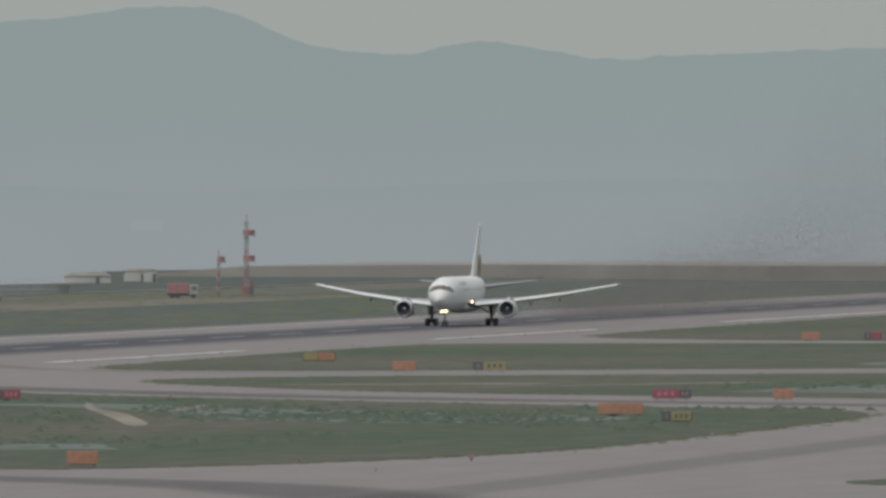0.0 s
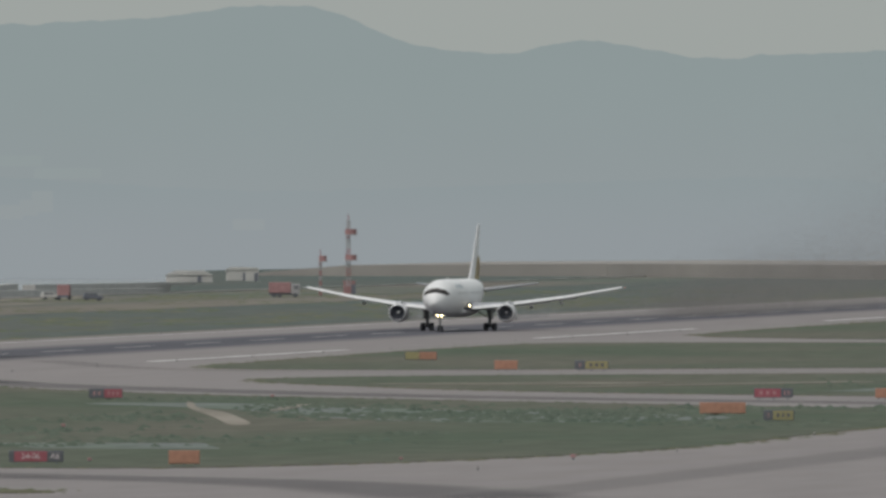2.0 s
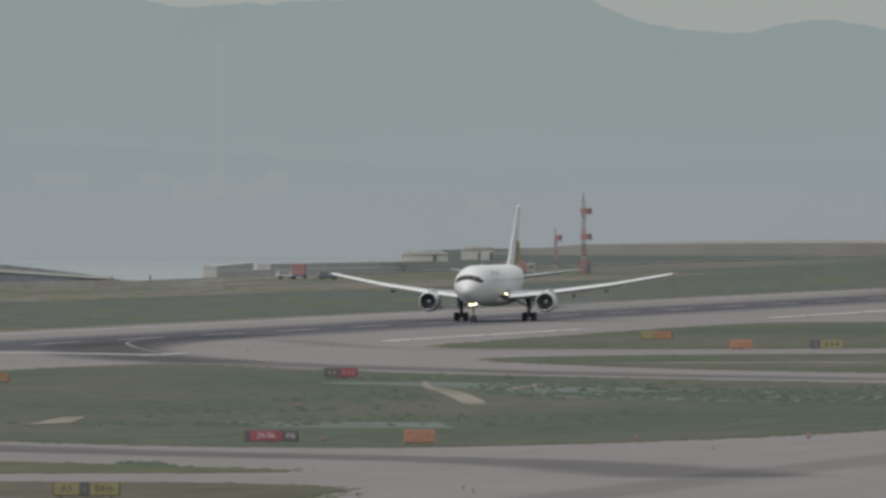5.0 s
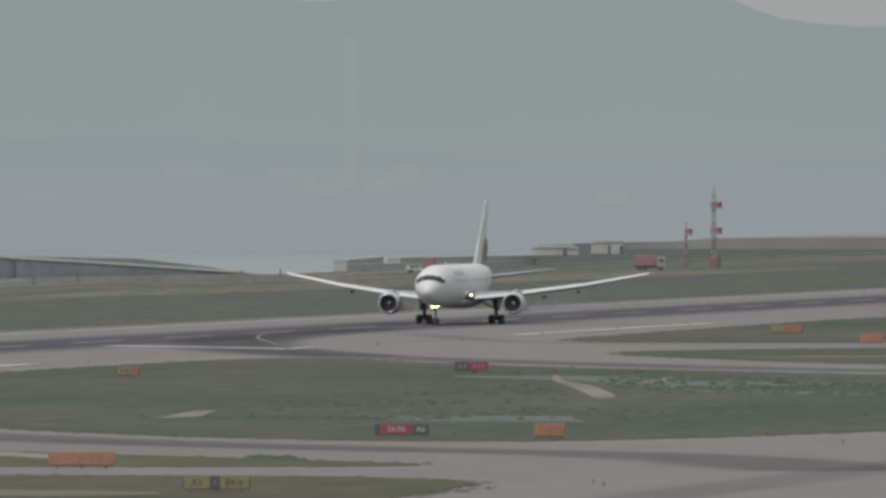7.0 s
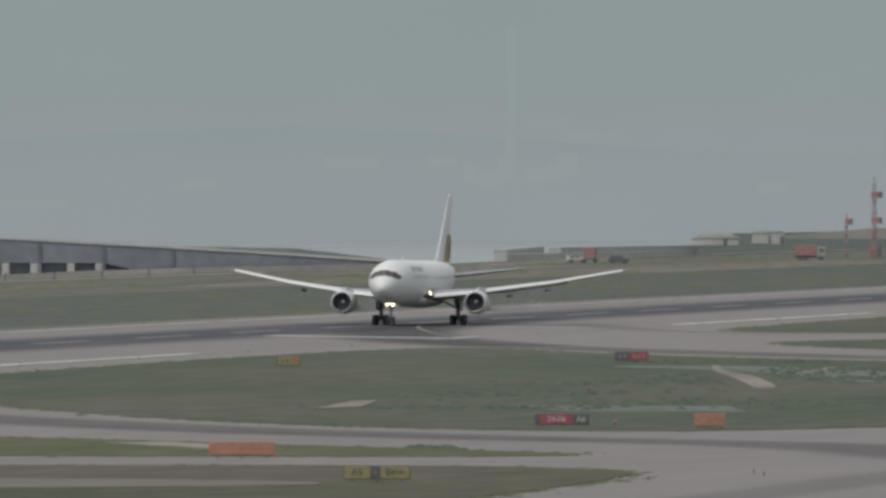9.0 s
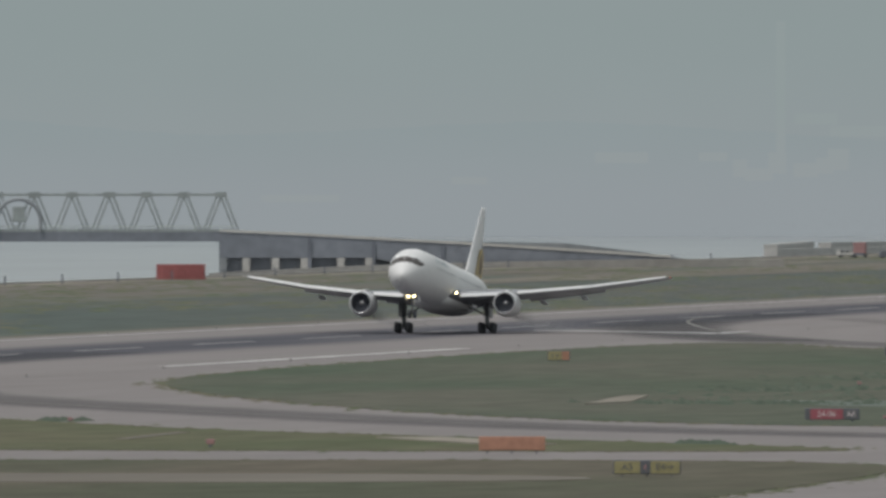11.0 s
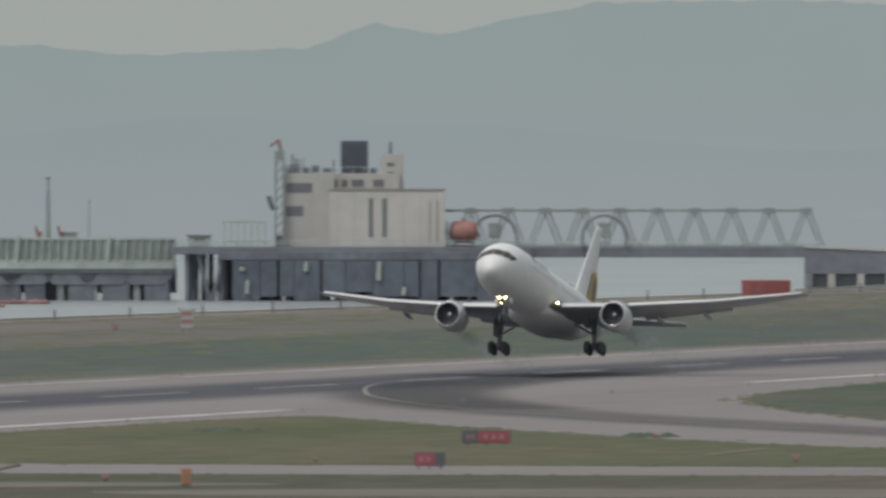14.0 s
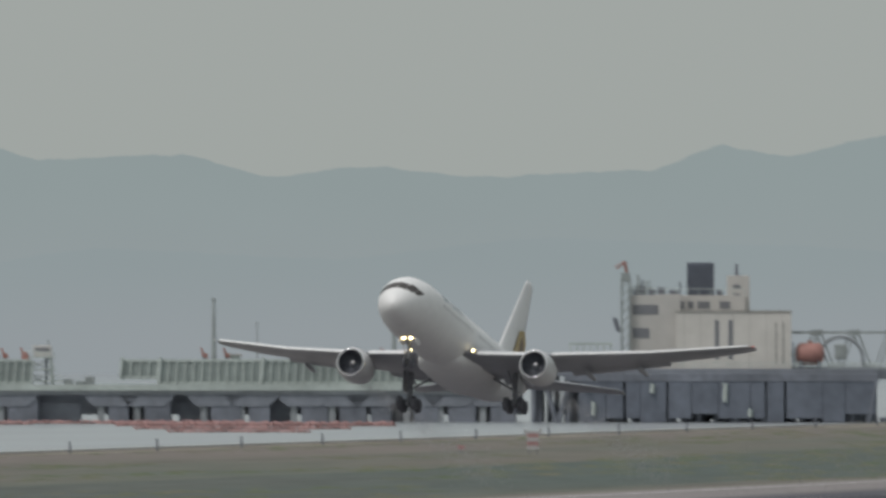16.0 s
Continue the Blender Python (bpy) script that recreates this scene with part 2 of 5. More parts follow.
def rounded(points, rounds=3):
    """Corner cutting, for outlines that sweep."""
    for _ in range(rounds):
        out = []
        for (ax, ay), (bx, by) in zip(points, points[1:] + points[:1]):
            out += [(ax * 0.75 + bx * 0.25, ay * 0.75 + by * 0.25), (ax * 0.25 + bx * 0.75, ay * 0.25 + by * 0.75)]
        points = out
    return points


def ribbon(points, width, z):
    """A flat strip that follows a line on the ground, with u across it."""
    bm = bmesh.new()
    uv = bm.loops.layers.uv.new("across")
    rows = []
    for i, (x, y) in enumerate(points):
        ax, ay = points[max(i - 1, 0)]
        bx, by = points[min(i + 1, len(points) - 1)]
        d = Vector((bx - ax, by - ay)).normalized()
        n = Vector((-d.y, d.x)) * width / 2
        rows.append((bm.verts.new((x - n.x, y - n.y, z)), bm.verts.new((x + n.x, y + n.y, z))))
    for i, (a, b) in enumerate(zip(rows, rows[1:])):
        f = bm.faces.new((a[0], b[0], b[1], a[1]))
        for loop, (u, v) in zip(f.loops, ((0, i), (0, i + 1), (1, i + 1), (1, i))):
            loop[uv].uv = (u, v)
    return bm


def sweep(points, rounds=3):
    """Corner cutting for an open line that keeps its ends."""
    for _ in range(rounds):
        out = [points[0]]
        for (ax, ay), (bx, by) in zip(points, points[1:]):
            out += [(ax * 0.75 + bx * 0.25, ay * 0.75 + by * 0.25), (ax * 0.25 + bx * 0.75, ay * 0.25 + by * 0.75)]
        points = out + [points[-1]]
    return points


# ---- ground ----
ground = tagged(part("ground", slab([(-546, -400), (1500, -400), (1500, 4950), (-546, 4950)], -4.0, 0.0), M_FARGRASS),
                "flat airfield turf, dull green and brown, along the sea", "ground", kind="structure")
pavement = tagged(part("pavement", slab([(-383.5, 200), (400, 200), (400, 4950), (-383.5, 4950)], -1.0, 0.02), M_PAVE),
                  "weathered grey asphalt shoulders and taxiways of an airfield", "pavement", kind="structure")
runway = tagged(part("runway", slab([(-380, 400), (-314, 400), (-314, 4900), (-380, 4900)], -0.5, 0.03), M_RUNWAY),
                "grey runway with a dark band of tyre rubber", "runway", kind="structure")

ISLANDS = [
    [(-290, 1408), (-277, 1362), (-259, 1310), (-232, 1245), (-205, 1208), (-188, 1206), (-175, 1240), (-165, 1300), (-164, 1400),
     (-164, 1548), (-190, 1575), (-244, 1640), (-279, 1700), (-298, 1752), (-303, 1736), (-306, 1690), (-304.5, 1560), (-301, 1482), (-297, 1445)],
    [(-310, 1099), (-309, 1265), (-309, 1322), (-300, 1302), (-288, 1273), (-265, 1226), (-240, 1180), (-213, 1149), (-194, 1127), (-176, 1103), (-210, 1097)],
    [(-310, 600), (-310, 1056), (-252, 1060), (-225, 1060), (-192, 1067), (-174, 1062), (-163, 1030), (-164, 600)],
    [(-279.5, 1808), (-250, 1730), (-220, 1683), (-180, 1654), (-162, 1632), (-162, 1920), (-204, 1893), (-237, 1866), (-260, 1850)],
    [(-301, 1914), (-304, 2023), (-308, 2248), (-300, 2287), (-162, 2287), (-162, 1980), (-210, 1951), (-245, 1928), (-269, 1912)],
    [(-300, 2332), (-306, 2541), (-308, 3400), (-162, 3400), (-162, 2332)],
    [(-130, 1160), (-120, 1186), (-60, 1200), (-60, 1140), (-120, 1140)],
]
OUTLINES = [rounded(p, 2) for p in ISLANDS]
for i, outline in enumerate(OUTLINES):
    tagged(part("grass_island", slab(outline, -0.3, 0.08), (M_GRASS, M_PALETURF, M_DRYTURF)[i] if i < 3 else M_GRASS),
           "mown green and brown turf between the taxiways", "grass", group="turf islands", kind="structure")

# dark tyre tracks of the exits and of the parallel taxiway
def track_material(name, amount):
    m = material(name, (0.105, 0.108, 0.118), 0.85, vary=0.08, grain=0.25, broad=0.02, stretch=(1, 0.15, 1), spec=0.05)
    n, l = m.node_tree.nodes, m.node_tree.links
    b = n["Principled BSDF"]
    uv = n.new("ShaderNodeUVMap")
    uv.uv_map = "across"
    sep = n.new("ShaderNodeSeparateXYZ")
    l.new(uv.outputs[0], sep.inputs[0])
    ping = n.new("ShaderNodeMath")
    ping.operation = "PINGPONG"
    ping.inputs[1].default_value = 0.5
    l.new(sep.outputs[0], ping.inputs[0])
    fall = n.new("ShaderNodeMapRange")
    fall.interpolation_type = "SMOOTHSTEP"
    fall.inputs["From Min"].default_value, fall.inputs["From Max"].default_value = 0.0, 0.3
    fall.inputs["To Max"].default_value = amount
    l.new(ping.outputs[0], fall.inputs["Value"])
    clear = n.new("ShaderNodeBsdfTransparent")
    blend = n.new("ShaderNodeMixShader")
    l.new(fall.outputs[0], blend.inputs["Fac"])
    l.new(clear.outputs[0], blend.inputs[1])
    l.new(b.outputs[0], blend.inputs[2])
    l.new(blend.outputs[0], n["Material Output"].inputs["Surface"])
    return m


M_TRACK = track_material("tyre_tracks", 0.30)
M_FAINT = track_material("faint_tyre_tracks", 0.15)
TRACKS = [
    ([(-345, 1545), (-332, 1450), (-300, 1352), (-262, 1276), (-225, 1207), (-200, 1176), (-170, 1150), (-150, 1090)], 19),
    ([(-345, 1975), (-332, 1880), (-310, 1790), (-278, 1727), (-232, 1648), (-173, 1598), (-150, 1570)], 19),
    ([(-347, 1650), (-344, 1570), (-336, 1490), (-322, 1425), (-300, 1360)], 17),
    ([(-347, 2080), (-344, 2000), (-335, 1910), (-318, 1830), (-296, 1765)], 17),
    ([(-150, 1090), (-147, 1300), (-147, 1900), (-147, 2600)], 9),
    ([(-150, 700), (-150, 1090)], 9),
    ([(-330, 2010), (-300, 1900), (-260, 1880), (-200, 1925), (-150, 1960)], 8),
]
for i, (line, width) in enumerate(TRACKS):
    tagged(part("tyre_tracks", ribbon(sweep(line), width, 0.034 + 0.004 * i), M_TRACK if i < 4 else M_FAINT), "dark rubber-stained wheel path on the asphalt", "wheel path", kind="structure")

# painted lines: side stripes in lengths, centre-line dashes, exit lead-off lines
def painted(x0, x1, y0, y1, z=0.06, mat=M_PAINT):
    return tagged(part("painted_stripe", box(x0, x1, y0, y1, 0.02, z), mat), "worn white painted runway stripe", "runway marking", group="runway stripes", kind="structure")


for y0, y1 in ((900, 1352), (1540, 1690), (1835, 1860), (2005, 2165), (2350, 2530), (2700, 3300)):
    painted(-317.6, -316.2, y0, y1)
for y0, y1 in ((900, 1560), (1568, 2030), (2040, 2700), (2710, 3600)):
    painted(-378.9, -377.6, y0, y1, 0.06, M_DASH)
for k in range(40):
    painted(-351.5, -350.6, 1015.6 + 58.8 * k, 1045.6 + 58.8 * k, 0.062, M_DIM)
for line in ([(-351, 1565), (-349, 1525), (-344, 1498), (-337, 1467), (-330, 1438), (-316, 1393), (-300, 1350), (-272, 1290), (-225, 1207), (-190, 1168)],
             [(-351, 2065), (-349, 2014), (-343, 1972), (-335, 1931), (-318, 1850), (-278, 1732), (-232, 1652), (-173, 1603)]):
    tagged(part("lead_off_line", ribbon(sweep(line), 0.4, 0.066), M_YELLOWLINE), "faint yellow lead-off line of a rapid exit", "taxiway marking", kind="structure")
tagged(part("cross_band", slab([(-341.5, 1873), (-341.5, 1863), (-315, 1836), (-315, 1844)], 0.03, 0.07), M_DASH), "white painted cross band by the exit", "runway marking", kind="structure")

# marsh, bare soil and paths in the turf
PATCHES = (
    ([(-262, 1590), (-240, 1560), (-215, 1470), (-196, 1455), (-182, 1478), (-186, 1510), (-214, 1535), (-245, 1600)], M_MARSH, "grey wet gravel patch in the turf"),
    ([(-226, 1330), (-214, 1300), (-200, 1300), (-206, 1330)], M_MARSH, "grey wet gravel patch in the turf"),
    ([(-250.4, 1606), (-247.4, 1592), (-241.8, 1556), (-234.4, 1526), (-225.8, 1480), (-218.0, 1436), (-220.0, 1434), (-226.2, 1470), (-235.6, 1520), (-242.6, 1556)], M_SAND, "bare sandy path through the turf"),
    ([(-255, 1760), (-250, 1766), (-225, 1778), (-228, 1768)], M_SAND, "bare sandy patch in the turf"),
    ([(-232, 1735), (-228, 1738), (-205, 1790), (-209, 1790)], M_SAND, "bare sandy path through the turf"),
    ([(-200, 1700), (-172, 1690), (-170, 1790), (-190, 1800)], M_MARSH, "grey wet gravel patch in the turf"),
    ([(-225, 1990), (-200, 1975), (-172, 1990), (-172, 2100), (-196, 2110)], M_MARSH, "grey wet gravel patch in the turf"),
    ([(-212, 1995), (-207, 1995), (-184, 2090), (-188, 2090)], M_SAND, "bare sandy path through the turf"),
    ([(-240, 1010), (-190, 1018), (-176, 1000), (-200, 985), (-250, 990)], M_TAN, "dry brown turf"),
    ([(-300, 1015), (-262, 1030), (-232, 1026), (-270, 1000), (-300, 1000)], M_TAN, "dry brown turf"),
    ([(-275, 1090), (-273.8, 1090), (-262, 1020), (-263.6, 1020)], M_SAND, "pale path across the service road"),
    ([(-231.4, 1530), (-235.4, 1572), (-234.4, 1584), (-233.6, 1574), (-230.4, 1530)], M_SAND, "bare sandy path through the turf"),
    ([(-237.8, 1138), (-239.6, 1168), (-238.6, 1168), (-236.8, 1138)], M_TAN, "pale path through the turf"),
    ([(-240, 1350), (-238.6, 1354), (-233.6, 1318), (-235.2, 1306)], M_SAND, "bare sandy patch in the turf"),
    ([(-221, 1146), (-217, 1149), (-204, 1122), (-208, 1120)], M_SAND, "bare sandy patch in the turf"),
)
for i, (outline, mat, label) in enumerate(PATCHES):
    tagged(part("bare_patch", slab(rounded(outline, 2) if len(outline) > 4 else outline, 0.0, (0.115 if mat is M_SAND else 0.085) + 0.003 * i), mat), label, "ground patch", kind="structure")
tagged(part("bare_patch", slab([(-386.5, 900), (-383.6, 900), (-383.6, 3600), (-386.5, 3600)], -0.2, 0.024), M_TAN), "narrow dry strip along the runway shoulder", "ground patch", kind="structure")
tagged(part("bare_patch", slab([(-545.9, 1400), (-538, 1400), (-540, 2300), (-537, 3300), (-545.9, 3400)], -0.2, 0.05), M_SAND), "pale stony strip behind the sea wall", "ground patch", kind="structure")
tagged(part("coast_land", slab([(-546.2, 3600), (-565, 3600), (-720, 4600), (-700, 4900), (-546.2, 4900)], -4, -0.1), M_DARKTURF), "dark flat coast land", "ground", kind="structure")

# brown strips in the coastal turf
for x0, x1, y0, y1 in ((-500, -470, 2560, 3500), (-530, -512, 2700, 3200)):
    tagged(part("bare_patch", slab(rounded([(x0, y0), (x1, y0 + 60), (x1, y1), (x0, y1 - 80)], 2), -0.2, 0.04), M_TAN), "brown dry strip in the coastal turf", "ground patch", kind="structure")
bank = loft([[Vector((x, y, -4)), Vector((x, y + 250, -4)), Vector((x, y + 250, top)), Vector((x, y, top))] for x, y, top in ((-690, 4360, -3.0), (-655, 4330, 0.8), (-630, 4310, 2.7), (-560, 4290, 3.2), (-470, 4100, 3.6), (-300, 4100, 3.7), (0, 4300, 3.8), (400, 4450, 3.8))])
tagged(part("coast_embankment", bank, M_FARTAN), "bare tan bank of reclaimed land far off", "embankment", kind="structure")
tagged(part("coast_turf", slab(rounded([(-386.7, 1150), (-386.7, 4800), (-520, 4800), (-506, 3500), (-478, 2650), (-466, 2100), (-452, 1800), (-458, 1150)], 2), -0.2, 0.012), M_DARKTURF), "dark green turf strip between runway and shore", "grass", kind="structure")
tagged(part("coast_turf", slab(rounded([(-545, 1400), (-512, 1400), (-500, 2000), (-506, 2600), (-520, 3300), (-545, 3300)], 2), -0.2, 0.016), M_BROWN), "dry brown turf along the shore", "grass", kind="structure")

# grass tufts: edges of the islands and open turf
def tufts(name, spots, low, high, spread, mat, label):
    rng = np.random.default_rng(7)
    n = len(spots)
    h = rng.uniform(low, high, n)
    verts, faces = [], []
    for (x, y), hh, a in zip(spots, h, rng.uniform(0, 3.14, n)):
        k = len(verts)
        w = spread * (0.6 + 0.8 * (hh - low) / (high - low + 1e-6))
        ring = [(x + w * math.cos(a + 1.2566 * q) * (1.35 if q % 2 else 0.8), y + w * math.sin(a + 1.2566 * q) * (1.35 if q % 2 else 0.8), 0.0) for q in range(5)]
        verts += ring + [(x + 0.3 * w * math.cos(a * 3), y, hh)]
        faces += [(k + q, k + (q + 1) % 5, k + 5) for q in range(5)]
    me = bpy.data.meshes.new(name)
    me.from_pydata(verts, [], faces)
    me.materials.append(mat)
    return tagged(new(name, me), label, "grass", kind="stuff")


def inside(x, y, outline):
    hit = False
    for (ax, ay), (bx, by) in zip(outline, outline[1:] + outline[:1]):
        if (ay > y) != (by > y) and x < (bx - ax) * (y - ay) / (by - ay) + ax:
            hit = not hit
    return hit


rng = np.random.default_rng(3)
edge, field = [], []
for outline in OUTLINES[:6]:
    for (ax, ay), (bx, by) in zip(outline, outline[1:] + outline[:1]):
        length = math.hypot(bx - ax, by - ay)
        for f in rng.uniform(0, 1, int(length * 1.6)):
            edge.append((ax + (bx - ax) * f + rng.normal(0, 0.9), ay + (by - ay) * f + rng.normal(0, 1.5)))
    xs, ys = [p[0] for p in outline], [p[1] for p in outline]
    for x, y in zip(rng.uniform(min(xs), max(xs), 5000), rng.uniform(min(ys), max(ys), 5000)):
        if inside(x, y, outline) and noise.noise((x * 0.03, y * 0.012, 0)) > -0.12 and not any(inside(x, y, q[0]) for q in PATCHES):
            field.append((x, y))
tufts("edge_grass", edge, 0.05, 0.13, 0.5, M_EDGE, "rough uncut grass along the pavement's edge")
tufts("field_grass", field, 0.05, 0.10, 1.3, M_TUFT, "tufts in the airfield turf")
reeds = []
for cx, cy, rx, ry, n in ((-205, 1500, 16, 14, 260), (-232, 1560, 12, 22, 160), (-196, 1470, 16, 9, 200), (-212, 1345, 18, 18, 160), (-186, 1560, 14, 10, 110),
                          (-190, 1760, 14, 30, 160), (-190, 2060, 14, 40, 160), (-250, 1620, 8, 8, 60), (-178, 1440, 8, 20, 60), (-214, 1500, 22, 22, 340), (-236, 1480, 10, 26, 160), (-198, 1530, 14, 18, 200), (-195.8, 1128, 1.0, 1.2, 26), (-193.8, 1127, 0.7, 1.0, 20), (-295, 1236, 1.6, 3, 40), (-258.5, 1219, 1.0, 2, 30), (-196.3, 1384, 1.8, 5, 40), (-232, 1395, 8, 16, 120), (-222, 1315, 10, 8, 120)):
    reeds += list(zip(rng.normal(cx, rx * 0.6, n), rng.normal(cy, ry * 0.6, n)))


def hides_path(x, y):
    """Whether weeds at this place would stand before the sandy path, seen from the deck."""
    for d in (0, 8, 16, 24, 32):
        far = y + d
        if 1436 < far < 1606 and abs(x * far / y + 219 + (far - 1440) * 0.189) < 2.6:
            return True
    return False


reeds = [p for p in reeds if not hides_path(*p)]
tufts("reeds", reeds, 0.12, 0.42, 0.6, M_REED, "dark green reeds and weeds on wet ground")
coast = [(x, y) for x, y in zip(rng.uniform(-540, -386, 14000), rng.uniform(1400, 3600, 14000)) if noise.noise((x * 0.03, y * 0.008, 2)) > -0.05]
tufts("coast_tufts", coast[::2], 0.06, 0.16, 1.6, M_TUFT, "rough grass on the coast strip")

# ---- sea, far shore and mountains ----
sea = tagged(part("water", slab([(-4950, -400), (-546, -400), (-546, 4950), (-4950, 4950)], -6.0, -3.0), M_SEA), "pale grey calm sea under haze", "sea", kind="structure")


def polar(turn, d):
    """turn: radians left of the runway's line."""
    return -d * math.sin(turn), d * math.cos(turn)


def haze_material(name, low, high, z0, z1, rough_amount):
    """Distance with the haze painted in: an emission colour that changes with height."""
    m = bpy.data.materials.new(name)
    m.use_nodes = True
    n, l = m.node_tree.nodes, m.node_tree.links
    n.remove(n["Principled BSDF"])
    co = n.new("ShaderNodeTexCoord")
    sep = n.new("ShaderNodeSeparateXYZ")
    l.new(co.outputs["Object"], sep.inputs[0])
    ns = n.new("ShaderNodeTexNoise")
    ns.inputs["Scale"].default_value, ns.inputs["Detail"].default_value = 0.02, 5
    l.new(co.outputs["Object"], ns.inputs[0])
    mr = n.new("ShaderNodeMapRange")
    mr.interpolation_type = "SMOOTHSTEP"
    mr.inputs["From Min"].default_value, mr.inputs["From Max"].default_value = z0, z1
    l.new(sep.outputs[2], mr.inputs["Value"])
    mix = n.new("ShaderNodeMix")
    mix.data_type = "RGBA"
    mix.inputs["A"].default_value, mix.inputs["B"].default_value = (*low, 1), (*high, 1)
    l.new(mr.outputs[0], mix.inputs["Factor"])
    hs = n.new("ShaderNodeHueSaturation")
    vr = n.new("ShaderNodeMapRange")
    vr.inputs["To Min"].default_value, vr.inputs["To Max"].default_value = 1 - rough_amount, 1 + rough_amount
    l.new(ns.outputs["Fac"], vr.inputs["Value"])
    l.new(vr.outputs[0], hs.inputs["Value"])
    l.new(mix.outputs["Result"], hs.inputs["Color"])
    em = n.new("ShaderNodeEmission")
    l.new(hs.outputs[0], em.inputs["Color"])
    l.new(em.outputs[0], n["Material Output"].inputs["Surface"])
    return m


# haze is painted as glow into mountains, foothills and town, not scattered by air
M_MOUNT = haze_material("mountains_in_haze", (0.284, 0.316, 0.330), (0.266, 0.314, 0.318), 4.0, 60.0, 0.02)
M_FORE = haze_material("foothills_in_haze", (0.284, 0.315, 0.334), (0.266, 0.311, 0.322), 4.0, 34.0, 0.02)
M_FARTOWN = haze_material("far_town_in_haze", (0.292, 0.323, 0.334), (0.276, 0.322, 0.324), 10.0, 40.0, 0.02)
RIDGE = [(0.030, 38), (0.060, 50), (0.085, 58), (0.1075, 64), (0.1186, 62), (0.1235, 60.5), (0.1311, 66), (0.1360, 62), (0.1381, 62.5), (0.1406, 64), (0.1473, 75.8), (0.1503, 76),
         (0.1580, 72), (0.1650, 70.5), (0.1690, 69.5), (0.1716, 72), (0.1800, 74), (0.1860, 72.5), (0.1924, 67.5), (0.1960, 69), (0.2005, 70), (0.2080, 69.5), (0.2118, 69.3),
         (0.2154, 66), (0.2214, 60), (0.2240, 62), (0.2251, 63.2), (0.2294, 56), (0.2394, 54), (0.2464, 57), (0.2518, 54), (0.2571, 60.5), (0.2658, 59), (0.2678, 62), (0.285, 70), (0.33, 62)]
FOOT = [(0.03, 14), (0.09, 18), (0.12, 26), (0.15, 22), (0.18, 30), (0.20, 26), (0.222, 34), (0.236, 36), (0.248, 30), (0.262, 33), (0.275, 24), (0.30, 20), (0.33, 16)]


def ridge(name, line, d, roughness, mat, label):
    bm = bmesh.new()
    prev = None
    steps = 900
    for i in range(steps + 1):
        a = line[0][0] + (line[-1][0] - line[0][0]) * i / steps
        k = max(j for j in range(len(line) - 1) if line[j][0] <= a + 1e-9)
        (a0, h0), (a1, h1) = line[k], line[k + 1]
        f = min(max((a - a0) / (a1 - a0), 0), 1)
        f = f * f * (3 - 2 * f) * 0.6 + f * 0.4
        h = h0 + (h1 - h0) * f + roughness * (noise.noise((a * 700, 1.0, d)) + 0.5 * noise.noise((a * 1900, 4.0, d)))
        x, y = polar(a, d)
        bx, by = polar(a, d + 40)
        row = (bm.verts.new((x, y, -6)), bm.verts.new((x * 1.0005, y * 1.0005, h * 0.6)), bm.verts.new((bx, by, h)), bm.verts.new((bx * 1.008, by * 1.008, -6)))
        if prev:
            for j in range(3):
                bm.faces.new((prev[j], row[j], row[j + 1], prev[j + 1]))
        prev = row
    return tagged(part(name, bm, mat), label, "mountains", kind="structure")


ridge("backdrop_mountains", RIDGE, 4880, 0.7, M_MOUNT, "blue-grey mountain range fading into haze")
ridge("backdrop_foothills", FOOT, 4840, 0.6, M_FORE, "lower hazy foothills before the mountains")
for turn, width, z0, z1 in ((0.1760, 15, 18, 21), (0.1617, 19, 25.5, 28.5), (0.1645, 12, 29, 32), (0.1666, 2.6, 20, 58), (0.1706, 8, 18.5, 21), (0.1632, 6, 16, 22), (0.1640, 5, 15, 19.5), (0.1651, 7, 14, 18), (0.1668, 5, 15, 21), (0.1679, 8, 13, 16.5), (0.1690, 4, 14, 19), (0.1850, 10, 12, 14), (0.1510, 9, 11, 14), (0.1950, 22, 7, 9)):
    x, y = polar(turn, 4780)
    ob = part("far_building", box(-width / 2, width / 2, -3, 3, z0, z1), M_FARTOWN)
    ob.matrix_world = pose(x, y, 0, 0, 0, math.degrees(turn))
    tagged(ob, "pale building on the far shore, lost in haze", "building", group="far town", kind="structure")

# ---- the airliner: nose to -y, origin on the ground under the main wheels ----
STATIONS = [(0, 0.05, -0.78), (0.25, 0.55, -0.72), (0.7, 0.98, -0.6), (1.3, 1.36, -0.45), (2.2, 1.76, -0.28), (3.3, 2.1, -0.14), (4.8, 2.36, -0.05), (7, 2.51, 0),
            (20, 2.51, 0), (30.3, 2.51, 0), (33.3, 2.45, 0.08), (36.3, 2.28, 0.26), (39.3, 1.98, 0.54), (42.3, 1.58, 0.88), (45.3, 1.08, 1.22), (47.3, 0.65, 1.48), (48.5, 0.3, 1.62)]
NOSE_Y, BODY_Z = -26.3, 5.02
WING_Y, WING_Z = 3.6, 0.55


def body_at(s):
    for (s0, r0, z0), (s1, r1, z1) in zip(STATIONS, STATIONS[1:]):
        if s <= s1:
            f = (s - s0) / (s1 - s0)
            return r0 + (r1 - r0) * f, z0 + (z1 - z0) * f
    return STATIONS[-1][1:]


def skin(s, angle, out=0.0):
    """A point of the fuselage: s metres behind the nose, angle in degrees from the top to +x."""
    r, zc = body_at(s)
    a = radians(angle)
    return Vector(((r + out) * math.sin(a), NOSE_Y + s, BODY_Z + zc + (r * 1.06 + out) * math.cos(a)))


